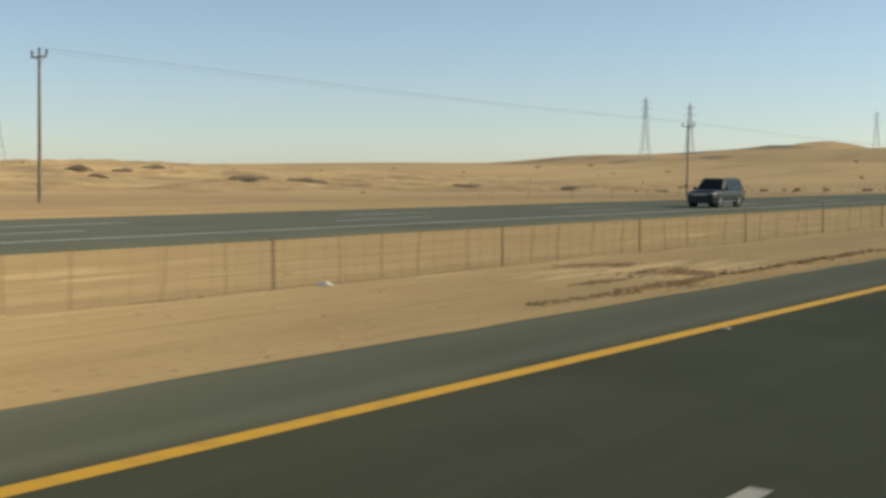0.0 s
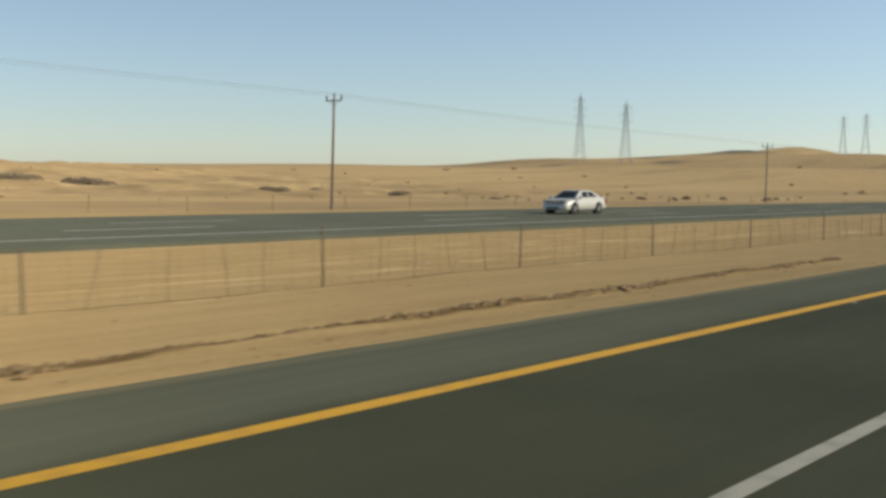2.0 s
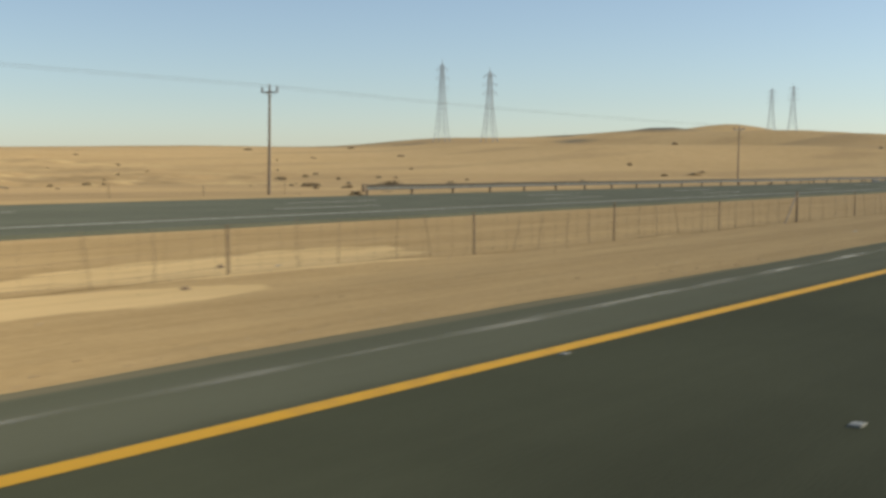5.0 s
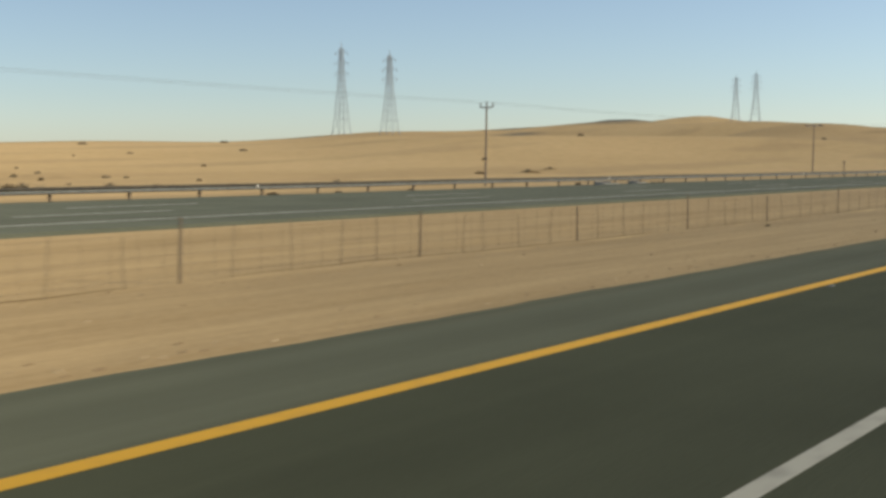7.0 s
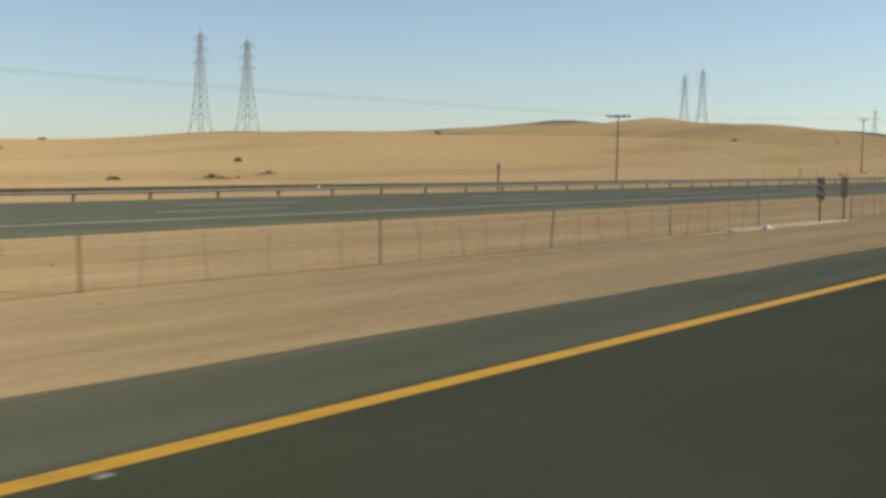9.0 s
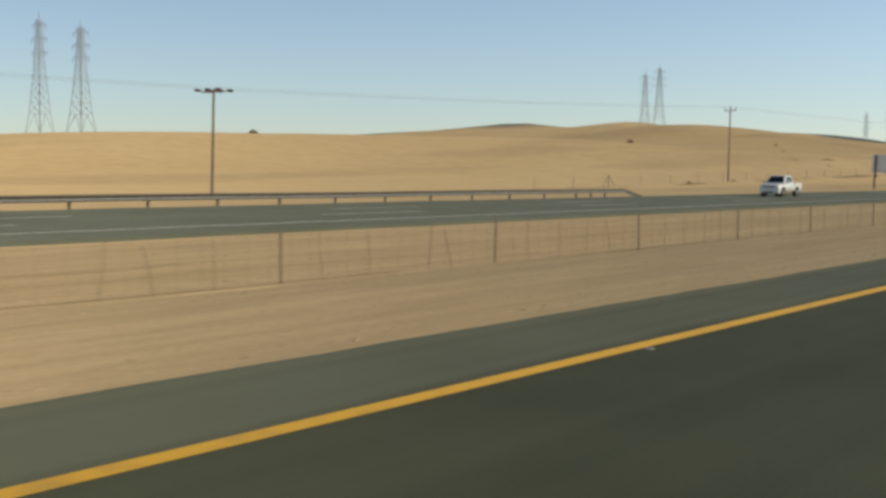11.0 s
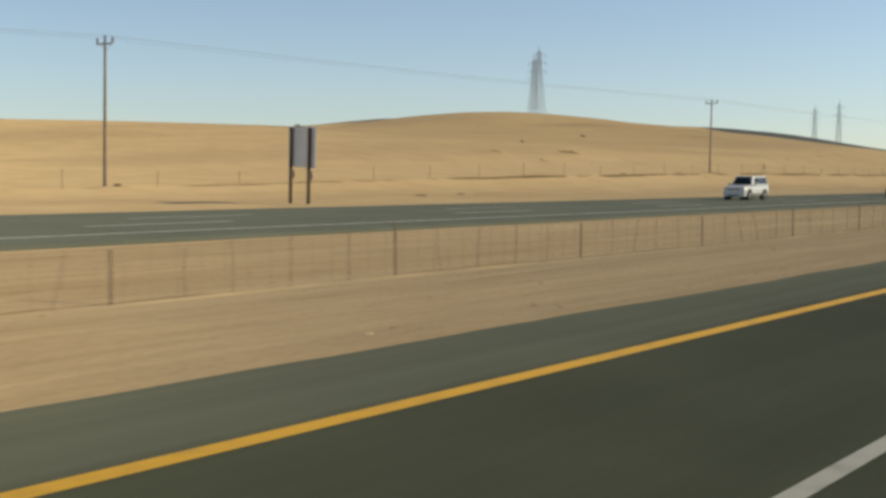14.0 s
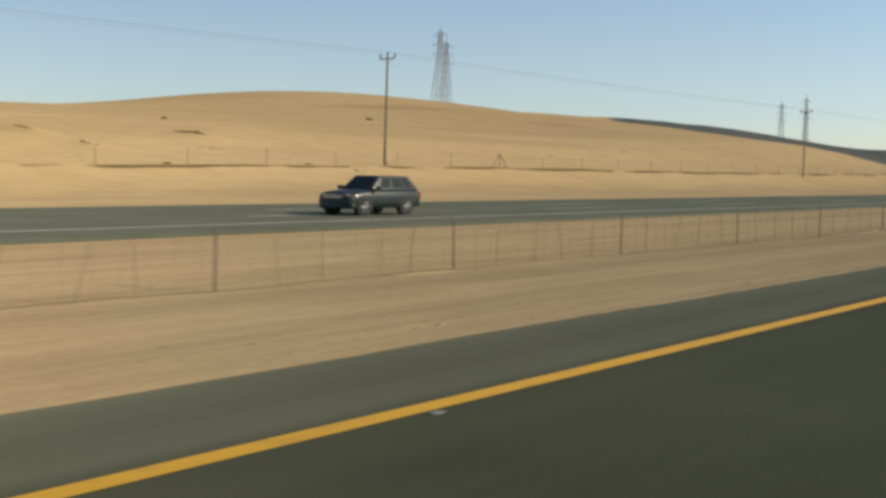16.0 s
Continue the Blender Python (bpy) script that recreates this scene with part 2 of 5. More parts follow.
M_CHROME = surface("chrome", (0.6, 0.6, 0.6), (0.7, 0.7, 0.7), 6, 0.12, 1.0)
M_LAMP = gloss("lamp_glass", (0.22, 0.24, 0.25), 0.15, 0.6)
M_RED = gloss("red_lamp_glass", (0.35, 0.02, 0.015), 0.1, 1.0)
M_CARBLACK = gloss("black_car_paint", (0.016, 0.026, 0.027), 0.4, 0.05, 0.0, 0.05, 0.2)
M_CARWHITE = gloss("white_car_paint", (0.58, 0.58, 0.55), 0.3, 0.5)
M_CARPEARL = gloss("pearl_white_car_paint", (0.5, 0.5, 0.46), 0.3, 0.5)
M_CARGREY = gloss("dark_blue_grey_car_paint", (0.022, 0.033, 0.036), 0.4, 0.05, 0.0, 0.05, 0.2)
M_TRIM = surface("dark_plastic_trim", (0.02, 0.02, 0.02), (0.045, 0.045, 0.045), 8, 0.7)


# ---- mesh helpers ----
def link(name, bm, material, parent=None, smooth=False):
    me = bpy.data.meshes.new(name)
    bmesh.ops.recalc_face_normals(bm, faces=bm.faces[:])
    bm.to_mesh(me)
    bm.free()
    for mm in (material if isinstance(material, (list, tuple)) else [material]):
        me.materials.append(mm)
    if smooth:
        me.shade_smooth()
    ob = new(name, me)
    ob.parent = parent
    return ob


def part(name, bm, material, parent, label="", smooth=False):
    ob = link(name, bm, material, parent, smooth)
    return tagged(ob, label) if label else ob


def shared(name, me, parent, m):
    ob = new(name, me)
    ob.parent = parent
    ob.matrix_basis = m
    return ob


def mesh_of(name, bm, material, smooth=False):
    me = bpy.data.meshes.new(name)
    bmesh.ops.recalc_face_normals(bm, faces=bm.faces[:])
    bm.to_mesh(me)
    bm.free()
    me.materials.append(material)
    if smooth:
        me.shade_smooth()
    return me


def empty(name, m=None):
    e = new(name)
    if m:
        e.matrix_basis = m
    return e


def box(bm, lo, hi, bev=0.0):
    c = [(a + b) / 2 for a, b in zip(lo, hi)]
    d = [abs(b - a) for a, b in zip(lo, hi)]
    r = bmesh.ops.create_cube(bm, size=1, matrix=Matrix.LocRotScale(c, None, d))
    if bev:
        es = list({e for v in r["verts"] for e in v.link_edges})
        bmesh.ops.bevel(bm, geom=es, offset=bev, segments=2, affect="EDGES", profile=0.6)
    return r["verts"]


def rod(bm, a, b, r0, r1=None, n=6):
    """A tapered rod between two points."""
    a, b = Vector(a), Vector(b)
    r1 = r0 if r1 is None else r1
    w = (b - a).normalized()
    u = w.orthogonal().normalized()
    v = w.cross(u)
    rings = []
    for p, r in ((a, r0), (b, r1)):
        rings.append([bm.verts.new(p + u * r * math.cos(2 * math.pi * k / n) + v * r * math.sin(2 * math.pi * k / n)) for k in range(n)])
    for k in range(n):
        bm.faces.new((rings[0][k], rings[0][(k + 1) % n], rings[1][(k + 1) % n], rings[1][k]))
    bm.faces.new(rings[0][::-1])
    bm.faces.new(rings[1])


def prism(bm, outline, y0, y1, inset=0.0):
    """A side outline (x, z) drawn out across y."""
    a = [bm.verts.new((x, y0, z)) for x, z in outline]
    b = [bm.verts.new((x, y1, z)) for x, z in outline]
    n = len(outline)
    for k in range(n):
        bm.faces.new((a[k], a[(k + 1) % n], b[(k + 1) % n], b[k]))
    bm.faces.new(a[::-1])
    bm.faces.new(b)
    return a, b


# ---- the ground ----
def lattice_noise(x, y, seed):
    """Smooth value noise, 0 to 1."""
    def h(i, j):
        s = np.sin(i * 127.1 + j * 311.7 + seed * 74.7) * 43758.5453
        return s - np.floor(s)
    i, j = np.floor(x), np.floor(y)
    u, v = x - i, y - j
    u, v = u * u * (3 - 2 * u), v * v * (3 - 2 * v)
    return (h(i, j) * (1 - u) + h(i + 1, j) * u) * (1 - v) + (h(i, j + 1) * (1 - u) + h(i + 1, j + 1) * u) * v


def rough_noise(x, y, seed, octaves=4):
    s, a, t = 0.0, 1.0, 0.0
    for k in range(octaves):
        s = s + a * lattice_noise(x * 2 ** k, y * 2 ** k, seed + k)
        t, a = t + a, a * 0.5
    return s / t


def mound(x, y, x0, y0, h, sx, sy, turn):
    c, s = math.cos(turn), math.sin(turn)
    dx, dy = x - x0, y - y0
    return h * np.exp(-(((c * dx + s * dy) / sx) ** 2 + ((c * dy - s * dx) / sy) ** 2))


# dunes near the road, then the hills behind: place, height, reach, turn
NEAR_DUNES = [
    (576, 170.5, 4.9, 83, 44, -0.18), (672, 136.5, 7.4, 124, 87, 0.18), (752, 178, 10.3, 67.5, 42, -0.13),
    (867, 174, 8.4, 74, 134, -0.65), (992, 187, 7.4, 101, 42, 0.17), (1096, 187, 8.4, 199, 41, -0.42),
    (1219, 145, 7.4, 108, 56, 0.11), (1312, 150, 8.0, 116, 60, 0.0), (1420, 150, 8.0, 120, 60, 0.0)]
FAR_DUNES = [
    (289, 326, 8.8, 195, 89, 0.03), (386, 326, -7.5, 166, 300, -0.17), (521, 366, 8.0, 115, 308, -0.71),
    (676, 348, 8.9, 52, 249, -0.83), (924, 356, 17.7, 130, 181, 0.05), (944, 372, 2.4, 26, 24, -0.5), (1133, 397, 21.6, 135, 67, 0.19),
    (1353, 344, 15.1, 272, 84, -0.35), (608, 786, 10.5, 1210, 306, -0.45)]


def smooth(a, b, v):
    k = np.clip((v - a) / (b - a), 0, 1)
    return k * k * (3 - 2 * k)


def road_edge(x):
    """The ragged inner edge of the near carriageway."""
    e = np.interp(x, (-50, 100, 118, 135, 160, 200, 262, 290, 325, 420, 650), (8.93, 8.97, 8.88, 8.9, 9.02, 9.04, 8.98, 9.03, 8.9, 8.83, 8.82))
    return e + 0.10 * (lattice_noise(x * 0.35, x * 0 + 3, 5) - 0.5) + 0.06 * (lattice_noise(x * 1.7, x * 0 + 8, 6) - 0.5)


def fence_lie(x):
    """How far the median's fence strays from a line 16.75 m beside the road."""
    return np.interp(x, (0, 120, 230, 330, 450, 540, 620), (-0.26, 0.15, 0.35, 0.99, 1.09, 1.08, 0.87))


def lens(x, y, x0, y0, ra, rb, turn=-0.75):
    """1 in the middle of a long patch, fading outwards."""
    c, s = math.cos(turn), math.sin(turn)
    dx, dy = x - x0, y - y0
    return np.exp(-(((c * dx + s * dy) / ra) ** 2 + ((c * dy - s * dx) / rb) ** 2))


def ground_z(x, y):
    x, y = np.asarray(x, float), np.asarray(y, float)
    dunes = 0.0
    for d in NEAR_DUNES + FAR_DUNES:
        dunes = dunes + mound(x, y, *d)
    lie = fence_lie(x)
    bed = y - lie * np.interp(y, (11.5, 16.7, 18, 24.5), (0, 1, 1, 0))
    z = np.interp(bed, (-40, -14, -9, 8.2, 9.0, 12, 16.8, 21, 25.2, 26, 41, 42.3, 46), (-0.4, -0.3, -0.1, -0.1, -0.03, -0.15, -0.31, -0.14, 0.1, 0.08, 0.08, 0.13, 0.15))
    z = z - 0.13 * lie * np.exp(-((bed - 16.8) / 2.2) ** 2)
    z = z + dunes * np.interp(y, (58, 62, 66, 70.5, 74, 78, 84, 90, 96, 104), (0, 0.07, 0.24, 0.475, 0.53, 0.58, 0.68, 0.82, 0.93, 1))
    # the plain beside the far carriageway lies below the road
    z = z + np.interp(y, (46.5, 52, 58, 63, 70, 80, 100, 120, 140, 160, 172, 180, 205), (0, -0.22, -0.52, -0.72, -0.7, -0.64, -0.55, -0.5, -0.55, -0.7, -0.4, -0.2, 0)) * smooth(410, 325, x) * smooth(55, 130, x)
    open_land = smooth(62, 110, y)
    z = z + open_land * 0.5 * (rough_noise(x / 40, y / 40, 11) - 0.5)
    hummock = smooth(120, 160, y) * smooth(420, 300, x)
    z = z + hummock * 3.6 * np.clip(rough_noise(x / 16, y / 12, 21, 5) - 0.48, 0, 1)
    median = smooth(8.9, 9.6, y) * smooth(25.0, 24.0, y)
    z = z + median * (0.07 * (rough_noise(x / 5, y / 1.6, 31) - 0.5) + 0.03 * (rough_noise(x * 1.5, y * 2.5, 41) - 0.5))
    verge = smooth(42.6, 44, y) * smooth(75, 70, y)
    z = z + verge * 0.12 * (rough_noise(x / 4, y / 2, 51) - 0.5)
    # windrow of graded soil along the edge, then washed-out soil
    line = 10.12 + 0.0125 * (x - 30) + 0.25 * (lattice_noise(x / 6, x * 0, 61) - 0.5)
    wind = smooth(14, 22, x) * smooth(101, 94, x)
    z = z + wind * np.exp(-((y - line) / 0.24) ** 2) * (0.03 + 0.08 * rough_noise(x * 0.8, y * 1.1, 71))
    wash = np.exp(-(((x - 24.6) / 3.8) ** 2 + ((y - 12.6) / 1.8) ** 2))
    z = z + wash * 0.3 * (rough_noise(x * 0.45, y * 1.3, 81) - 0.45)
    # sand blown against the fence feet, near and far
    z = z + np.exp(-((bed - 16.85) / 0.55) ** 2) * (0.0 + 0.06 * rough_noise(x / 3.5, y * 0, 91))
    z = z + mound(x, y, 188.5, 17.0, 0.11, 7, 1.2, 0.03)
    z = z + np.exp(-((y - 70.3) / 0.9) ** 2) * (0.2 * rough_noise(x / 5, y * 0, 95))
    for a, b, h, r in ((274, 157, 0.55, 3.2), (255, 160, 0.6, 3.4), (264, 160, 0.5, 3.0), (253, 127.5, 0.35, 2.6), (250, 181.5, 0.5, 4.0), (280, 142, 0.5, 3.5), (290, 152, 0.5, 3.0)):
        z = z + h * lens(x, y, a, b, r, r * 0.55, -1.0)
    for a, b, h, r in ((626.7, 91, 0.5, 2.2), (644.7, 90, 0.45, 2.6), (628.5, 84, 0.3, 1.8), (419, 111.5, 1.0, 2.8), (424.5, 113.5, 0.5, 2.8), (432.4, 115.4, 0.6, 2.3), (422, 112, -0.75, 16)):
        z = z + h * lens(x, y, a, b, r, r * 0.6)
    return z


# dark patches of bare crust where water has washed the sand away
WASHED = [(26.2, 15.3), (26.2, 14.6), (26.5, 14.2), (23.9, 12.2), (23.8, 11.6), (24.3, 11.2), (24.6, 10.7), (21.2, 11.8), (20.6, 9.9)]


def ground():
    xs = np.concatenate([np.linspace(-1800, -40, 40)[:-1], np.arange(-40, 655, 0.45), np.arange(655, 900, 1.6), np.geomspace(900, 4800, 70)])
    ys = np.concatenate([-np.geomspace(2500, 12, 22), [-9.5, 0, 8.0], np.arange(8.5, 25.6, 0.18), [27, 34, 40, 41.6], np.arange(42, 76, 0.55), np.arange(76, 118, 0.7), np.arange(118, 330, 2.0), np.geomspace(332, 4800, 60)])
    gx, gy = np.meshgrid(xs, ys, indexing="ij")
    gz = ground_z(gx, gy)
    nx, ny = len(xs), len(ys)
    co = np.stack([gx, gy, gz], -1).reshape(-1, 3)
    k = np.arange(nx * ny).reshape(nx, ny)
    quads = np.stack([k[:-1, :-1], k[1:, :-1], k[1:, 1:], k[:-1, 1:]], -1).reshape(-1, 4)
    me = bpy.data.meshes.new("ground")
    me.from_pydata(co, [], quads)
    x, y = gx.ravel(), gy.ravel()
    n1, n2 = rough_noise(x / 9, y / 3, 13), rough_noise(x / 30, y / 14, 17)
    gravel = np.clip(smooth(27, 24, y) * np.interp(x, (60, 140, 350), (0.75, 0.85, 1.0)) + np.interp(x, (250, 330), (0.85, 0.45)) * smooth(41, 43, y) * np.interp(x, (250, 330), (1, 0)) * smooth(118, 100, y) * (0.4 + n1) + np.interp(x, (250, 330), (0, 0.45)) * smooth(41, 43, y) * smooth(68, 60, y) * n1 * 1.6, 0, 1)
    gravel = np.maximum(gravel, 0.35 * smooth(78, 95, y) * smooth(0.5, 0.72, rough_noise(x / 60 + y / 90, y / 16, 19)))
    gravel = np.maximum(gravel, 0.55 * smooth(105, 125, y) * smooth(430, 300, x) * n2 * 1.6)
    drift = np.maximum(np.exp(-(((x - 188.8) / 6.8) ** 2 + ((y - 18.7) / 1.9) ** 2)), np.exp(-(((x - 180) / 6.2) ** 2 + ((y - 15.9 + 0.12 * (x - 180)) / 1.5) ** 2)))
    # a darker tone beyond the near dune's crest line
    gravel = np.maximum(gravel, (0.28 + 0.3 * n2) * smooth(0, 22, x - np.interp(y, (97, 105, 130, 150, 200), (632, 628, 618, 600, 560))) * smooth(98, 118, y) * smooth(880, 780, x))
    pale = 0.95 * smooth(0.3, 0.5, drift + 0.4 * (rough_noise(x / 2.5, y / 0.7, 15) - 0.5)) + 0.6 * mound(x, y, 359, 16.6, 1.0, 7, 1.3, 0.0)
    pale = pale + 0.75 * np.exp(-(((x - 25.0) / 4.6) ** 4 + ((y - 12.7) / 2.7) ** 4))
    lie = fence_lie(x)
    pale = pale + 0.5 * np.exp(-((y - 16.5 - lie) / 0.25) ** 2)
    line = 10.12 + 0.0125 * (x - 30)
    pale = pale + 0.5 * smooth(0.5, 0.62, rough_noise(x / 14, y / 0.5, 25)) * smooth(17.2, 18.5, y) * smooth(24.5, 23, y) * smooth(170, 120, x)
    gravel = np.maximum(gravel, 0.95 * smooth(14, 22, x) * smooth(108, 96, x) * smooth(0.1, -0.1, y - line))
    soil = 0.48 * smooth(14, 22, x) * smooth(101, 94, x) * np.exp(-((y - line) / 0.55) ** 2) * np.interp(x, (30, 60), (1.0, 0.75))
    soil = np.maximum(soil, 0.3 * np.exp(-(((x - 25.2) / 3.6) ** 4 + ((y - 12.4) / 2.4) ** 4)))
    for a, b in WASHED:
        soil = np.maximum(soil, 0.85 * np.exp(-(((x - a) / 1.1) ** 2 + ((y - b) / 0.42) ** 2)))
    soil = np.maximum(soil, 1.0 * np.exp(-((y - 69.9 - 0.6 * (n1 - 0.5)) / 0.42) ** 2) * smooth(150, 190, x) * np.interp(x, (590, 612), (0.82, 1.0)) * (0.5 + 0.75 * rough_noise(x / 4, y * 0, 95)))
    for a, b, r in ((273, 154.5, 2.4), (270, 152.5, 1.6), (255, 158.5, 2.6), (252.5, 158, 1.6), (287, 150, 1.6)):
        pale = pale + 1.1 * lens(x, y, a, b, r, r * 0.6, -1.0)
    face = smooth(115, 150, y) * smooth(430, 330, x) * smooth(420, 250, y)
    pale = pale + 0.75 * face * smooth(0.5, 0.68, rough_noise(x / 14 + 5, y / 9, 23, 4))
    hum = smooth(120, 150, y) * smooth(420, 330, x) * smooth(330, 250, y)
    soil = np.maximum(soil, 0.7 * hum * smooth(0.43, 0.63, rough_noise(x / 18, y / 12, 22, 4)))
    soil = np.maximum(soil, 0.62 * hum * smooth(0.5, 0.7, rough_noise(x / 6, y / 4.5, 27, 3)))
    # two browner patches high on the dunes
    soil = np.maximum(soil, 0.35 * np.exp(-(((x - 800) / 48) ** 2 + ((y - 161) / 8) ** 2)) + 0.25 * np.exp(-(((x - 700) / 40) ** 2 + ((y - 150) / 6) ** 2)))
    for a, b, ra, rb, k in ((419, 111.3, 2.6, 1.6, 1.0), (424.5, 113.3, 2.8, 0.7, 0.8), (432.4, 115.2, 2.2, 1.2, 1.0), (459, 148.6, 2.4, 0.7, 0.8), (626.7, 90.7, 1.6, 1.2, 0.85), (644.7, 89.6, 2.2, 0.7, 0.85),
                            (628.3, 83.4, 1.4, 0.5, 0.8), (622, 77, 2.2, 0.35, 0.75), (611, 73.4, 2.6, 0.6, 0.8), (641, 83, 2.8, 0.35, 0.75), (648.5, 80.5, 2.4, 0.35, 0.7), (645, 68.8, 1.2, 0.4, 0.8),
                            (648, 68, 0.9, 0.3, 0.8), (700, 84, 2.5, 0.6, 0.7), (718, 88, 3, 0.6, 0.7), (731, 92, 4, 0.7, 0.7), (760, 96, 4, 0.7, 0.7), (530, 62, 1.5, 0.4, 0.7)):
        soil = np.maximum(soil, k * lens(x, y, a, b, ra, rb))
    # loops of wheel tracks on the sand beside the far carriageway
    for cx, cy, cr in ((574.5, 56.0, 5.2), (580.5, 57.5, 4.2)):
        ring = np.hypot(x - cx, (y - cy) * 1.1) - cr
        soil = np.maximum(soil, 1.0 * np.exp(-(ring / 0.4) ** 2) * smooth(2, -3, x - cx))
        pale = pale + 1.0 * np.exp(-((ring + 0.9) / 0.5) ** 2) * smooth(2, -3, x - cx)
    crest = np.interp(x, (880, 905, 930, 1050, 1125, 1300), (186, 177, 166, 170, 157, 134))
    cover = smooth(893, 915, x) * smooth(-2, 3, y - crest + 4 * (n2 - 0.5)) * smooth(45, 35, y - crest)
    cover = np.maximum(cover, smooth(-6, 6, x + 12 * (n2 - 0.5) - np.interp(y, (85, 110, 130, 150), (845, 840, 838, 829))) * smooth(3, -2, y - 144 - 0.59 * (x - 823) + 5 * (n1 - 0.5)) * smooth(78, 84, y))
    cover = np.maximum(cover, 0.8 * np.maximum(lens(x, y, 912, 431, 26, 9, 1.95), lens(x, y, 830, 491, 22, 9, 1.7)))
    for a, b, ra, rb in ((730, 470, 60, 16), (730, 420, 22, 10), (888, 420, 26, 18), (588, 320, 12, 6), (836, 380, 16, 8)):
        cover = np.maximum(cover, 0.75 * smooth(0.35, 0.6, np.exp(-(((x - a) / ra) ** 2 + ((y - b) / rb) ** 2)) + 0.35 * (n2 - 0.5)))
    # slanting darker bands across the upper dune flanks
    for a, b, ra, rb in ((743, 146, 26, 4.5), (774, 130, 12, 3.5), (800, 141, 14, 3), (684, 136, 16, 3.5)):
        gravel = np.maximum(gravel, 0.95 * np.exp(-(((x - a + 3 * (y - b)) / ra) ** 2 + ((y - b) / rb) ** 2)))
    cover = np.maximum(cover, np.exp(-(((x - 944) / 36) ** 2 + ((y - 370) / 28) ** 2) ** 2) * 0.95)
    for name, a in (("lie", lie), ("gravel", gravel), ("cover", cover), ("pale", np.clip(pale, 0, 1)), ("soil", soil)):
        me.attributes.new(name, "FLOAT", "POINT").data.foreach_set("value", a.astype(np.float32))
    me.materials.append(M_GROUND)
    me.shade_smooth()
    ob = new("ground", me)
    return tagged(ob, "pale orange desert sand rising into smooth dunes", "ground", kind="structure")


ground()


# ---- carriageways ----
def strip(bm, xs, y0, y1, z0, z1):
    """A slab along the road; y0 and y1 may wander with x."""
    rows = []
    for x in xs:
        a, b = (y0(x) if callable(y0) else y0), (y1(x) if callable(y1) else y1)
        rows.append([bm.verts.new(p) for p in ((x, a - 0.1, z0), (x, a, z1), (x, b, z1), (x, b + 0.1, z0))])
    for r, s in zip(rows, rows[1:]):
        for k in range(3):
            bm.faces.new((r[k], s[k], s[k + 1], r[k + 1]))


def flat(bm, x0, x1, y0, y1, z, step=12.0):
    n = max(1, int((x1 - x0) / step))
    xs = [x0 + (x1 - x0) * k / n for k in range(n + 1)]
    for a, b in zip(xs, xs[1:]):
        bm.faces.new([bm.verts.new(p) for p in ((a, y0, z), (b, y0, z), (b, y1, z), (a, y1, z))])


xs_road = [-1500, -700, -300, -120] + [-40 + 0.6 * k for k in range(1180)] + [720, 900, 1400, 2400, 4500]
bm = bmesh.new()
strip(bm, xs_road, -9.0, lambda x: float(road_edge(np.array([x]))[0]), -0.16, 0.0)
near_road = tagged(link("road", bm, M_ASPHALT), "dark worn asphalt carriageway with a yellow edge line", "road", kind="structure")
bm = bmesh.new()
strip(bm, xs_road[::3] + [4500], lambda x: 25.05 + 0.12 * (float(lattice_noise(np.array([x * 0.2]), np.array([2.0]), 4)[0]) - 0.5), lambda x: 42.0 + 0.14 * (float(lattice_noise(np.array([x * 0.2]), np.array([2.0]), 9)[0]) - 0.5), 0.05, 0.2)
far_road = tagged(link("road", bm, M_FAR_ASPHALT), "grey asphalt carriageway for the oncoming traffic", "road", kind="structure")

bm = bmesh.new()
flat(bm, -400, 2500, 6.38, 6.62, 0.004)
part("edge_line", bm, M_YELLOW, near_road, "solid yellow painted line")
bm = bmesh.new()
flat(bm, -400, 2500, 27.75, 27.95, 0.204)
part("edge_line", bm, M_WHITE, far_road, "solid white painted line")


def stud_x(n):
    """Where the nth road stud lies; dashes keep step with the studs."""
    return float(np.interp(n, (-12, 0, 4, 9, 21, 29, 60), (-203, 14.7, 87.4, 181.3, 418.6, 575.5, 1180)))


bm = bmesh.new()
flat(bm, 0, 6.0, -0.085, 0.085, 0.0, 2)
dash_mesh = mesh_of("lane_dash", bm, M_WORN)
for n in range(-3, 34):
    shared("lane_dash", dash_mesh, near_road, pose(stud_x(n) + float(np.interp(n, (15, 22, 25, 26, 28, 34), (4.7, 6.0, 4.8, 6.2, 4.2, 3.5))), 2.76, 0.004))
bm = bmesh.new()
flat(bm, 0, 6.3, -0.09, 0.09, 0.0, 2)
far_dash = mesh_of("lane_dash", bm, M_WHITE)
for n in range(-3, 46):
    for y, o in ((31.95, 4.0), (36.15, 9.0)):
        shared("lane_dash", far_dash, far_road, pose(stud_x(n) - 1.5 + o, y, 0.204))

bm = bmesh.new()
box(bm, (-0.055, -0.05, 0.0), (0.055, 0.05, 0.022), 0.012)
stud_mesh = mesh_of("road_stud", bm, M_STUD)
for n in range(0, 32):
    for y, dx, s in ((6.27, 0.0, 0.85), (2.74, -1.6, 1.1)):
        o = new("road_stud", stud_mesh)
        o.matrix_basis = pose(stud_x(n) + dx, y, 0.001) @ Matrix.Scale(s, 4)
        tagged(o, "small white reflective road stud on asphalt", "road stud", "road studs")


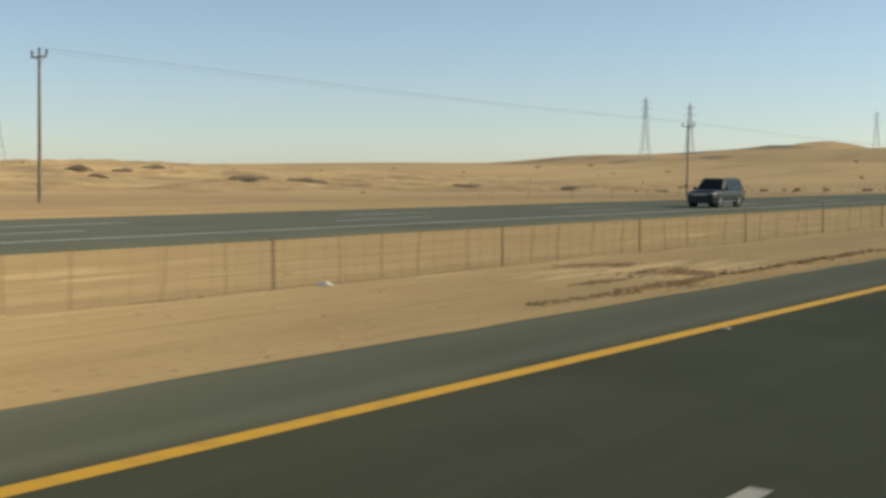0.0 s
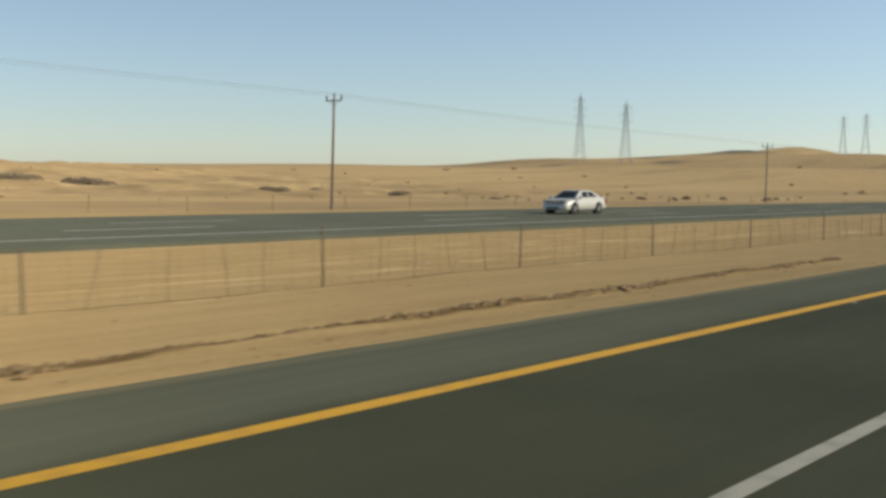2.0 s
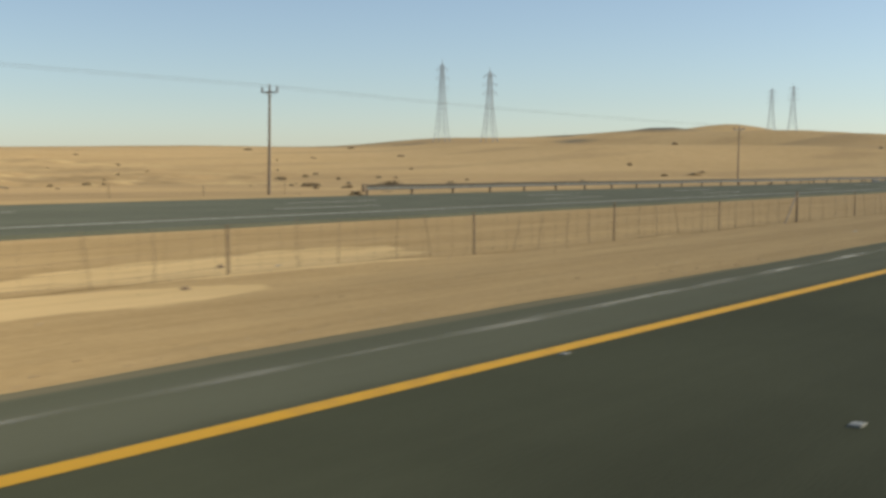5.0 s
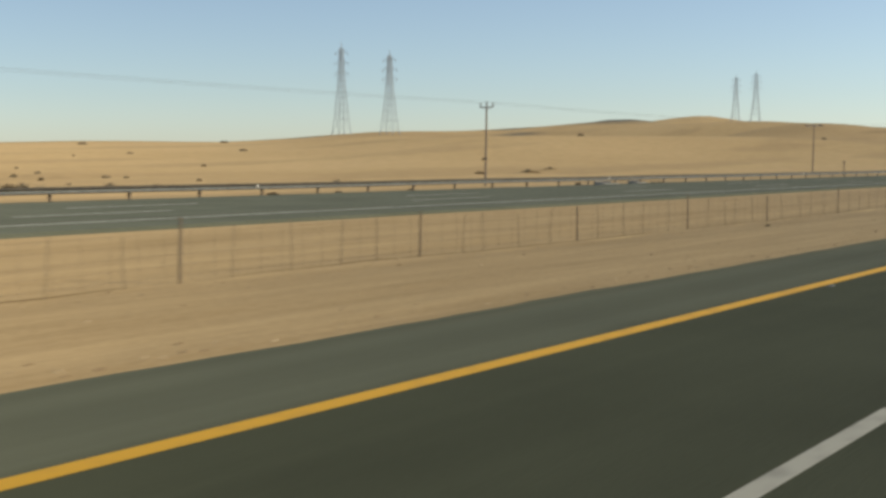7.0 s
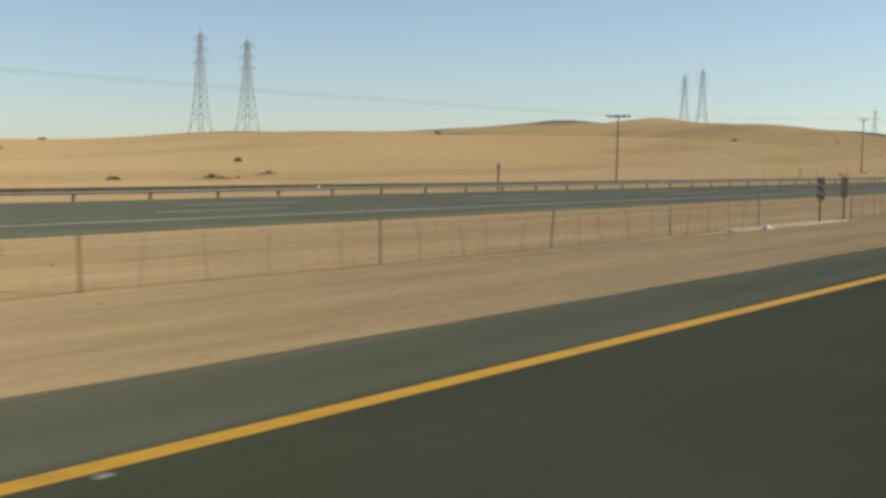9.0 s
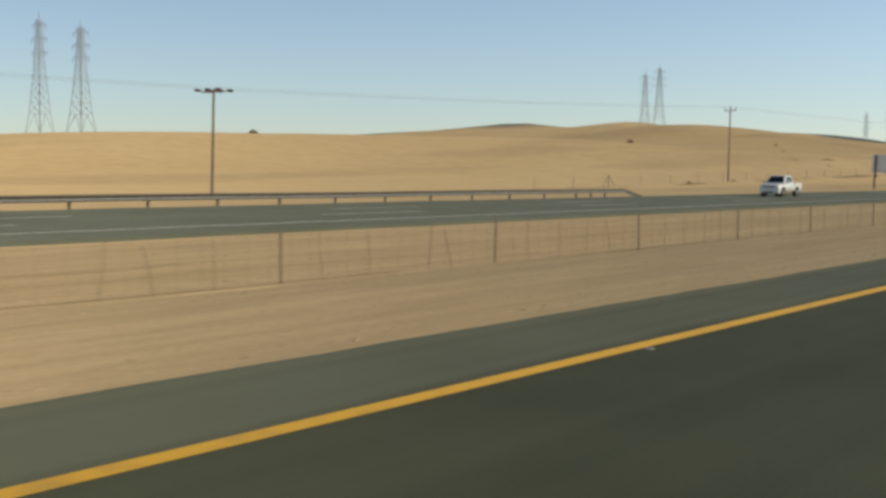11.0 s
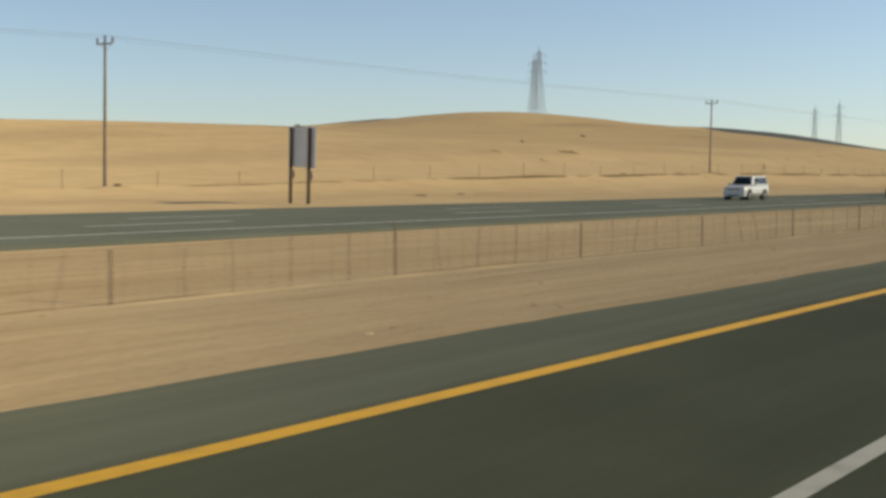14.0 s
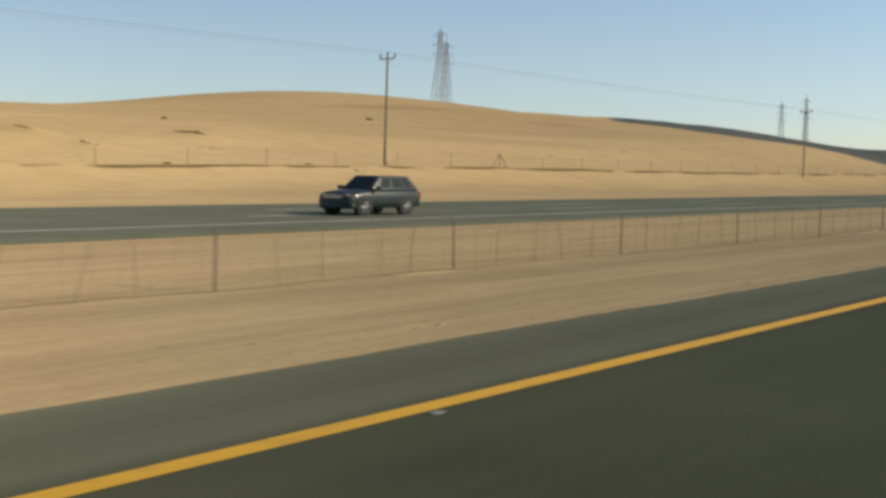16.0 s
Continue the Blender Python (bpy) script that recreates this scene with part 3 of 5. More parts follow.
def film_mat():
    """Blown sand so thin that the asphalt shows through it."""
    m, nt, b = base_mat("sand_film", 0.95, 0.0, 0.1)
    co = nt.nodes.new("ShaderNodeTexCoord").outputs["Object"]
    a = nt.nodes.new("ShaderNodeAttribute")
    a.attribute_name = "thick"
    wisp = noise_node(nt, co, 1.0, 6, (0.5, 5.0, 1))
    fac = maths(nt, "MULTIPLY", a.outputs["Fac"], maths(nt, "MULTIPLY", maths(nt, "SUBTRACT", wisp, 0.3), 2.0, True), True)
    nt.links.new(ramp(nt, wisp, (0.38, 0.37, 0.31), (0.52, 0.51, 0.44)), b.inputs["Base Color"])
    nt.links.new(fac, b.inputs["Alpha"])
    return m


def sand_streak(pts, width, seed, amount):
    """A wavering ribbon of blown sand, thick in the middle and fading to both sides."""
    xs = np.arange(pts[0][0], pts[-1][0], 0.15)
    mid = np.interp(xs, [q[0] for q in pts], [q[1] for q in pts]) + 0.09 * (rough_noise(xs * 0.7, xs * 0, seed) - 0.5)
    w = width * (0.35 + 1.1 * rough_noise(xs * 0.5, xs * 0 + 4, seed + 1))
    thick = amount * (0.25 + 1.1 * rough_noise(xs * 0.35, xs * 0 + 9, seed + 2)) * smooth(0, 3, xs - xs[0]) * smooth(0, 3, xs[-1] - xs)
    co, val = [], []
    for off, v in ((-1.0, 0.0), (-0.3, 0.7), (0.0, 1.0), (0.35, 0.6), (1.0, 0.0)):
        co.append(np.stack([xs, mid + off * w, xs * 0 + 0.003], -1))
        val.append(thick * v)
    n = len(xs)
    k = np.arange(5 * n).reshape(5, n)
    me = bpy.data.meshes.new("sand_streak")
    me.from_pydata(np.concatenate(co), [], np.stack([k[:-1, :-1], k[:-1, 1:], k[1:, 1:], k[1:, :-1]], -1).reshape(-1, 4))
    me.attributes.new("thick", "FLOAT", "POINT").data.foreach_set("value", np.concatenate(val).astype(np.float32))
    me.materials.append(M_FILM)
    tagged(shared("sand_streak", me, near_road, Matrix()), "thin film of blown sand on the asphalt")


M_FILM = film_mat()
sand_streak(((148, 8.1), (157.4, 7.9), (166, 7.95), (172, 7.9), (182, 8.05), (203, 8.3)), 0.16, 4, 1.12)


def soil_clods():
    """Loose lumps along the windrow and over the washed-out soil."""
    rn = random.Random(12)
    vs, fs = [], []
    for k in range(4200):
        flat_k = 1.0
        if k % 9:
            x = rn.uniform(16, 101)
            bunch = 0.5 + 0.5 * math.sin(x * 2.1) * math.sin(x * 0.73 + 1)
            y = 10.22 + 0.0125 * (x - 30) + 0.12 * math.sin(x * 1.3) * math.sin(x * 0.41) + rn.gauss(0, 0.06 + 0.08 * bunch)
            r = rn.uniform(0.015, 0.035 + 0.05 * bunch)
        else:
            a, b = rn.choice(WASHED)
            x, y = rn.gauss(a, 0.75), rn.gauss(b, 0.22)
            r, flat_k = rn.uniform(0.015, 0.06), 0.5
        z = float(ground_z(np.array([x]), np.array([y]))[0]) + r * 0.2 * flat_k
        o = len(vs)
        a = rn.uniform(0, 6.28)
        for j in range(5):
            q = a + j * 1.2566
            vs.append((x + r * (1.3 if flat_k == 1.0 else 2.0) * math.cos(q) * rn.uniform(0.7, 1.2), y + r * math.sin(q) * rn.uniform(0.7, 1.2), z + r * flat_k * rn.uniform(-0.3, 0.3)))
        vs += [(x, y, z + r * flat_k * rn.uniform(0.6, 1.0)), (x, y, z - r)]
        for j in range(5):
            fs += [(o + j, o + (j + 1) % 5, o + 5), (o + (j + 1) % 5, o + j, o + 6)]
    me = bpy.data.meshes.new("soil_clods")
    me.from_pydata(vs, [], fs)
    me.materials.append(M_SOIL)
    tagged(new("soil_clods", me), "loose brown clods of graded soil along the road edge", "soil", kind="stuff")


M_SOIL = surface("brown_soil", (0.18, 0.12, 0.056), (0.3, 0.205, 0.105), 3, 0.95)
soil_clods()


# ---- guard rail ----
def gz(x, y):
    return float(ground_z(np.array([x]), np.array([y]))[0])


def guard_rail():
    rail = tagged(empty("guard_rail", pose(222, 42.75, 0.13)), "long galvanised W-beam guard rail on steel posts beside the road", "guard rail")
    low = [(-0.02, 0.0), (-0.06, 0.02), (-0.08, 0.05), (-0.08, 0.1), (-0.05, 0.14), (-0.02, 0.165)]
    high = [(-0.02, 0.167), (-0.05, 0.19), (-0.08, 0.225), (-0.08, 0.26), (-0.06, 0.29), (-0.02, 0.31)]
    xs = list(np.arange(0, 243.5, 4.15)) + [243.4, 244.2, 245.2, 246.2]
    # two tones: the upper wave is darker than the lower one
    for name, prof, mat, label in (("lower_corrugation", low, M_GALV, "pale galvanised lower wave of the beam"), ("upper_corrugation", high, M_DULL, "darker upper wave of the beam")):
        bm = bmesh.new()
        rows = []
        for x in xs:
            drop = max(0.0, x - 243.4) / 2.8 * 0.52
            lift = 0.33 - drop + 0.012 * math.sin(x * 1.3)
            rows.append([bm.verts.new((x, py, pz + lift)) for py, pz in prof] + [bm.verts.new((x, py + 0.006, pz + lift)) for py, pz in prof[::-1]])
        n = len(rows[0])
        for r, s in zip(rows, rows[1:]):
            for k in range(n):
                bm.faces.new((r[k], s[k], s[(k + 1) % n], r[(k + 1) % n]))
        for r in (rows[0], rows[-1]):
            bm.faces.new(r)
        part(name, bm, mat, rail, label)
    for x in (98.5, 62.0, 140.0, 181.0):
        bm = bmesh.new()
        box(bm, (x - 0.07, -0.115, 0.44), (x + 0.07, -0.085, 0.56), 0.01)
        part("reflector", bm, M_BOARD, rail, "small white reflector on the beam")
    bm = bmesh.new()
    box(bm, (-0.06, 0.1, -0.4), (0.06, 0.2, 0.62), 0.008)
    post = mesh_of("post", bm, M_RUST)
    bm = bmesh.new()
    box(bm, (-0.05, 0.0, 0.38), (0.05, 0.1, 0.6), 0.006)
    spacer = mesh_of("spacer", bm, M_RUST)
    for x in list(np.arange(0.3, 240.5, 4.15)) + [236.9 + 2.0, 240.9]:
        p = shared("post", post, rail, pose(x, 0, 0, 0, random.uniform(-1, 1), 0))
        shared("spacer", spacer, p, pose(0, 0, 0))
    bm = bmesh.new()
    box(bm, (-0.35, -0.12, 0.25), (0.0, 0.02, 0.68), 0.05)
    part("end_piece", bm, M_RUST, rail, "rusted bent end of the rail")


guard_rail()


def drain_apron(x, length):
    """A low slab under the rail, broken at one end, with a worn kerb along the back."""
    a = tagged(empty("drain_apron", pose(x, 43.0, gz(x, 43.0))), "low grey concrete drain apron under the guard rail", "drain apron")
    bm = bmesh.new()
    prism(bm, [(0, -0.2), (length, -0.2), (length - 0.25, 0.1), (length - 0.5, 0.13), (0.2, 0.11), (0.05, 0.04)], -0.35, 0.35)
    part("slab", bm, M_APRON, a)
    bm = bmesh.new()
    box(bm, (0.1, 0.36, -0.2), (length - 0.3, 0.52, 0.26), 0.03)
    part("kerb", bm, M_APRON, a)


M_APRON = surface("grey_concrete", (0.17, 0.17, 0.16), (0.26, 0.255, 0.235), 3, 0.9)
drain_apron(319.6, 2.9)
drain_apron(325.0, 2.0)


# ---- fences ----
def fence(name, label, y, posts, h, drops, strands, net, braces, lean, thin=1.0, steel=None):
    """Posts, thin droppers between them, strands of wire, braced posts."""
    def line(x):
        return float(y(x)) if callable(y) else y

    y0 = line(posts[0])
    z00 = gz(posts[0], y0)
    f = tagged(empty(name, pose(posts[0], y0, z00)), label, "fence")
    steel = steel or M_RUST
    bm = bmesh.new()
    box(bm, (-0.023 * thin, -0.023 * thin, -0.3), (0.023 * thin, 0.023 * thin, h), 0.005)
    post = mesh_of("post", bm, steel)
    bm = bmesh.new()
    rod(bm, (0, 0, -0.1), (0.03, 0, h * 0.45), 0.009, n=5)
    rod(bm, (0.03, 0, h * 0.45), (0, 0, h * 0.9), 0.009, n=5)
    dropper = mesh_of("dropper", bm, M_FENCE)
    tops = []
    for k, x in enumerate(posts):
        z, py = gz(x, line(x)) - z00, line(x) - y0
        braced = any(abs(x - b) < 3 for b in braces)
        m = pose(x - posts[0], py, z, 0, random.gauss(0, lean) + (random.choice((-7, 8)) if random.random() < 0.07 and not braced else 0), 0)
        p = shared("post", post, f, m @ Matrix.Diagonal((1.9, 1.9, 1.12, 1)) if braced else m @ Matrix.Diagonal((1, 1, random.uniform(0.84, 1.12), 1)))
        tops.append((x - posts[0], z, py))
        if braced:
            for s in ((-1,) if 217 < x < 220 and y0 < 20 else (-1, 1)):
                bm = bmesh.new()
                rod(bm, (x - posts[0] + s * 0.03, py, z + h * 1.02), (x - posts[0] + s * 1.4, py, z - 0.1), 0.05 * thin, n=8)
                part("brace", bm, M_BRACE, f)
    for (xa, za, ya), (xb, zb, yb) in zip(tops, tops[1:]):
        for j in range(drops):
            t = (j + 1 + random.uniform(-0.22, 0.22)) / (drops + 1)
            x = xa + (xb - xa) * t
            tilt = random.gauss(0, 3.0) if random.random() > 0.16 else random.choice((-1, 1)) * random.uniform(9, 19)
            shared("dropper", dropper, f, pose(x, ya + (yb - ya) * t, gz(x + posts[0], line(x + posts[0])) - z00, random.gauss(0, 3), tilt, random.uniform(0, 360) if abs(tilt) < 8 else 0) @ Matrix.Diagonal((1, 1, random.uniform(0.88, 1.05), 1)))
    for j in range(strands):
        bm = bmesh.new()
        hh = h * (0.13 + 0.72 * j / max(1, strands - 1))
        r = 0.0026 if j < 3 else 0.002
        for (xa, za, ya), (xb, zb, yb) in zip(tops, tops[1:]):
            mid = ((xa + xb) / 2, (ya + yb) / 2 + 0.03, (za + zb) / 2 + hh - random.uniform(0.005, 0.05))
            rod(bm, (xa, ya + 0.032, za + hh), mid, r, n=4)
            rod(bm, mid, (xb, yb + 0.032, zb + hh), r, n=4)
        part("wire_strand", bm, M_WIRE, f)
    if net:
        vs, fs = [], []
        for (xa, za, ya), (xb, zb, yb) in zip(tops, tops[1:]):
            n = int((xb - xa) / net)
            for j in range(n):
                t = (j + 0.5) / n
                x, z, w = xa + (xb - xa) * t, za + (zb - za) * t, ya + (yb - ya) * t
                o = len(vs)
                s = random.uniform(-0.01, 0.01)
                vs += [(x - 0.002, w + 0.036, z + 0.04), (x + 0.002, w + 0.036, z + 0.04), (x, w + 0.041, z + 0.04),
                       (x - 0.002 + s, w + 0.036, z + h * 0.85), (x + 0.002 + s, w + 0.036, z + h * 0.85), (x + s, w + 0.041, z + h * 0.85)]
                fs += [(o, o + 1, o + 4, o + 3), (o + 1, o + 2, o + 5, o + 4), (o + 2, o, o + 3, o + 5)]
        me = bpy.data.meshes.new("wire_net")
        me.from_pydata(vs, [], fs)
        me.materials.append(M_WIRE)
        tagged(shared("wire_net", me, f, Matrix()), kind="stuff")
    return f


def run(a, step, end):
    return [a + step * k for k in range(int((end - a) / step) + 1)]


def median_line(x):
    return 16.75 + fence_lie(x)


fence("wire_fence", "rusty wire stock fence on thin steel posts in the sandy median", median_line,
      [1.5, 9.1, 16.6, 24.6, 31.9, 39.8, 47.6, 55.4, 63.0, 70.7, 78.3, 85.5, 93.1, 100.7, 108.5, 116.3, 124.2, 132.1, 140.1, 147.6, 154.9, 163.1, 170.7, 178.7, 186.8, 195.3, 202.8, 210.8, 218.8,
       226.6, 234.1, 241.6, 249.1, 256.6, 264.1, 271.7, 279.3, 286.7, 295.4, 303.2, 312.7, 320.2, 328.2, 336.6, 344.3, 352.1, 360.0], 1.14, 4, 5, 0.6, (70.7, 218.8), 1.2, 0.85)
fence("wire_fence", "wire stock fence on thin steel posts with braced strainer post", median_line,
      [371.5, 380.6, 388.6, 396.6, 404.6, 412.5, 420.5, 428.2, 435.7, 444.0, 452.2, 460.5, 468.7, 477.0, 485.1, 493.4, 501.6, 509.4, 517.5, 526.0, 534.2, 542.6, 550.7, 559.1, 567.9, 575.3, 583.3, 590.9,
       599.1, 607.4, 615.4, 623.4, 631.4, 639.4], 1.2, 4, 5, 0.6, (559.1,), 1.2, 0.85)
fence("wire_fence", "weathered wire fence along the foot of the dunes", 63.2,
      run(97.6, 8.2, 240), 1.2, 0, 4, 0, (179.6,), 2.5, 0.75, M_FENCE)
fence("wire_fence", "sagging wire fence along the foot of the dunes with braced posts", 70.35,
      run(496.2, 8.2, 840), 1.25, 0, 4, 0, (512.6, 668.4), 2.5, 0.8, M_FENCE)


# ---- power line ----
POLES = [(45.7, 67, 9.9), (142, 67.8, 8.9), (242, 69.7, 8.1), (347, 71.8, 7.9), (452.4, 73, 8.2), (549.8, 71.5, 11.4), (651.4, 71.3, 12.4), (748, 68.7, 12.3), (846, 67, 12.4)]


def pole_model():
    p = empty("utility_pole")
    bm = bmesh.new()
    rod(bm, (0, 0, -1.2), (0, 0, 9.3), 0.14, 0.085, 12)
    part("shaft", bm, M_POLE, p, smooth=False)
    bm = bmesh.new()
    box(bm, (-0.06, -0.9, 9.0), (0.06, 0.9, 9.12), 0.012)
    part("crossarm", bm, M_LATTICE, p, "short grey steel crossarm")
    bm = bmesh.new()
    for s in (-1, 1):
        rod(bm, (0.07, s * 0.5, 9.02), (0.07, 0, 8.6), 0.02, n=5)
    part("brace", bm, M_LATTICE, p)
    for y, z in ((-0.82, 9.12), (0.82, 9.12), (0.0, 9.3)):
        bm = bmesh.new()
        rod(bm, (0, y, z), (0, y, z + 0.34), 0.055, 0.05, 8)
        for k in range(4):
            rod(bm, (0, y, z + 0.1 + 0.075 * k), (0, y, z + 0.145 + 0.075 * k), 0.105 - 0.008 * k, 0.06, 10)
        part("insulator", bm, M_CERAMIC, p)
    return tagged(p, "wooden utility pole with steel crossarm and three insulators", "utility pole", "power line poles")


def strain_pole(m):
    """A pole where the cables are anchored: insulator strings lie along them on both sides of the arm."""
    p = tagged(empty("utility_pole", m), "wooden strain pole with a wide steel crossarm and horizontal insulator strings", "utility pole", "power line poles")
    bm = bmesh.new()
    rod(bm, (0, 0, -1.2), (0, 0, 9.5), 0.15, 0.09, 12)
    part("shaft", bm, M_POLE, p)
    bm = bmesh.new()
    box(bm, (-0.13, -1.3, 9.24), (-0.05, 1.3, 9.38), 0.012)
    box(bm, (0.05, -1.3, 9.24), (0.13, 1.3, 9.38), 0.012)
    part("crossarm", bm, M_LATTICE, p, "double grey steel crossarm")
    for y in (-1.2, 0.0, 1.2):
        for d in (-1, 1):
            bm = bmesh.new()
            rod(bm, (d * 0.12, y, 9.38), (d * 1.0, y, 9.42), 0.035, n=6)
            for j in range(5):
                x = d * (0.42 + 0.11 * j)
                rod(bm, (x, y, 9.4), (x + d * 0.06, y, 9.4), 0.13, 0.07, 10)
            part("insulator", bm, M_CERAMIC, p)


first = pole_model()
wire_pts = [[], [], []]
for k, (x, y, top) in enumerate(POLES):
    yaw = random.uniform(-3, 3)
    m = pose(x, y, top - 9.45, random.gauss(0, 0.3), 1.0 + random.gauss(0, 0.4), yaw)
    if k == 0:
        first.matrix_basis = m
    elif k == 4:
        strain_pole(m)
    else:
        copy_thing(first, m)
    for j, (dy, dz) in enumerate(((-0.82, 9.5), (0.0, 9.68), (0.82, 9.5))):
        wire_pts[j].append(m @ Vector((0, dy, dz)))
for pts in wire_pts:
    bm = bmesh.new()
    for a, b in zip(pts, pts[1:]):
        prev = a
        for k in range(1, 17):
            t = k / 16
            q = a.lerp(b, t) - Vector((0, 0, 0.3 * 4 * t * (1 - t)))
            rod(bm, prev, q, 0.008, n=4)
            prev = q
    tagged(link("power_cable", bm, M_CABLE), "thin dark overhead cable sagging between wooden poles", "cable", "overhead cables")


# ---- lattice towers ----
def tower(x, y, top, turn=12.0):
    zb = gz(x, y) - 0.3
    h = top - zb
    p = tagged(empty("transmission_tower", pose(x, y, zb, 0, 0, turn)), "tall grey steel lattice transmission tower standing on the dunes", "transmission tower", "transmission towers")

    def half(z):
        t = z / h
        return float(np.interp(t, (0, 0.17, 0.45, 0.68, 1.0), (2.9, 2.15, 1.4, 0.85, 0.5)))

    for sx in (-1, 1):
        for sy in (-1, 1):
            bm = bmesh.new()
            zs = [0, 0.2 * h, 0.45 * h, 0.62 * h, 0.93 * h]
            for a, b in zip(zs, zs[1:]):
                rod(bm, (sx * half(a), sy * half(a), a), (sx * half(b), sy * half(b), b), 0.1, n=4)
            part("leg", bm, M_LATTICE, p)
    bm = bmesh.new()
    z = 0.17 * h
    rings = [z]
    while z < 0.9 * h:
        z += max(1.2, half(z) * 1.5)
        rings.append(min(z, 0.93 * h))
    for a, b in zip(rings, rings[1:]):
        for c, d in (((-1, -1), (1, -1)), ((1, -1), (1, 1)), ((1, 1), (-1, 1)), ((-1, 1), (-1, -1))):
            A, B = half(a), half(b)
            rod(bm, (c[0] * A, c[1] * A, a), (d[0] * B, d[1] * B, b), 0.05, n=4)
            rod(bm, (d[0] * A, d[1] * A, a), (c[0] * B, c[1] * B, b), 0.05, n=4)
            rod(bm, (c[0] * A, c[1] * A, a), (d[0] * A, d[1] * A, a), 0.05, n=4)
    for c, d in (((-1, -1), (1, -1)), ((1, -1), (1, 1)), ((1, 1), (-1, 1)), ((-1, 1), (-1, -1))):
        A, B = half(0), half(rings[0])
        mid = ((c[0] + d[0]) / 2 * B, (c[1] + d[1]) / 2 * B, rings[0])
        rod(bm, (c[0] * A, c[1] * A, 0), mid, 0.05, n=4)
        rod(bm, (d[0] * A, d[1] * A, 0), mid, 0.05, n=4)
    part("bracing", bm, M_LATTICE, p)
    for lev, reach in ((0.66, 2.9), (0.77, 2.9), (0.88, 2.6)):
        for s in (-1, 1):
            bm = bmesh.new()
            zz = lev * h
            for q in (-1, 1):
                rod(bm, (0.4 * q, s * 0.4, zz), (0, s * reach, zz + 0.15), 0.06, n=4)
            rod(bm, (0, s * 0.4, zz + 1.2), (0, s * reach, zz + 0.15), 0.05, n=4)
            arm = part("crossarm", bm, M_LATTICE, p)
            bm = bmesh.new()
            rod(bm, (0, s * reach, zz + 0.1), (0, s * reach, zz - 1.1), 0.09, 0.07, 6)
            part("insulator", bm, M_CERAMIC, arm)
    bm = bmesh.new()
    rod(bm, (0, 0, 0.92 * h), (0, 0, h), 0.22, 0.05, 4)
    part("peak", bm, M_LATTICE, p)
    for sx in (-1, 1):
        for sy in (-1, 1):
            bm = bmesh.new()
            rod(bm, (sx * half(0), sy * half(0), -0.4), (sx * half(0), sy * half(0), 0.35), 0.4, 0.34, 8)
            part("footing", bm, M_CONCRETE, p, "concrete footing")


for x, y, top in ((600.5, 313, 48.0), (593, 282.6, 42.7), (953, 295.6, 55.3), (910, 265.5, 53.8), (1266, 280, 48.5), (1248, 258, 50.6), (211, 334, 36)):
    tower(x, y, top)


# ---- signs and markers ----
def back_of_sign():
    s = tagged(empty("road_sign", pose(546.0, 48.35, 0.12, 2.0, 0, -23)), "blue-grey metal back of a road sign on two rusty posts", "road sign")
    bm = bmesh.new()
    box(bm, (-0.02, -1.95, 2.13), (0.01, 1.95, 4.46), 0.006)
    panel = part("panel", bm, M_ALU, s)
    for z in (2.45, 3.28, 4.12):
        bm = bmesh.new()
        box(bm, (-0.055, -1.9, z - 0.03), (-0.021, 1.9, z + 0.03))
        part("rail", bm, M_ALU, panel)
    for y in (-1.3, 1.33):
        bm = bmesh.new()
        for z0, z1, x0, x1, w in ((-0.5, 4.42, -0.075, -0.058, 0.1), (-0.5, 4.42, -0.2, -0.183, 0.1), (-0.5, 4.42, -0.185, -0.073, 0.035)):
            box(bm, (x0, y - w, z0), (x1, y + w, z1), 0.004)
        p = part("post", bm, M_RUST, s, "rusty steel I-beam post")
        bm = bmesh.new()
        prism(bm, [(-0.2, 1.45), (-0.06, 1.45), (0.02, 1.62), (-0.06, 1.95), (-0.2, 1.95)], y - 0.3, y + 0.05)
        part("clamp", bm, M_RUST, p)


def chevron_marker():
    s = tagged(empty("hazard_marker", pose(366.2, 17.45, gz(366.2, 17.45), 0, 0, -58)), "narrow hazard board with black and white diagonal stripes", "hazard marker")
    bm = bmesh.new()
    box(bm, (-0.03, -0.03, -0.3), (0.03, 0.03, 1.0), 0.005)
    part("post", bm, M_RUST, s)
    bm = bmesh.new()
    box(bm, (-0.16, -0.05, 0.95), (0.16, -0.03, 1.95), 0.004)
    board = part("board", bm, M_MARKER, s)
    for k in range(3):
        z = 1.05 + 0.33 * k
        bm = bmesh.new()
        vs = [bm.verts.new(p) for p in ((-0.16, -0.054, z + 0.24), (-0.16, -0.054, z + 0.08), (0.16, -0.054, z - 0.1), (0.16, -0.054, z + 0.06))]
        bm.faces.new(vs)
        vs = [bm.verts.new((v.co.x, -0.0505, v.co.z)) for v in vs]
        bm.faces.new(vs[::-1])
        part("stripe", bm, M_STRIPE, board)


def plain_marker():
    s = tagged(empty("hazard_marker", pose(370.7, 17.85, gz(370.7, 17.85), 0, 0, 8)), "plain rusty back of a narrow hazard board on a post", "hazard marker")
    bm = bmesh.new()
    box(bm, (-0.035, -0.035, -0.3), (0.035, 0.035, 1.1), 0.005)
    part("post", bm, M_RUST, s)
    bm = bmesh.new()
    box(bm, (-0.015, -0.16, 1.0), (0.015, 0.16, 1.95), 0.004)
    part("board", bm, M_BACK, s)


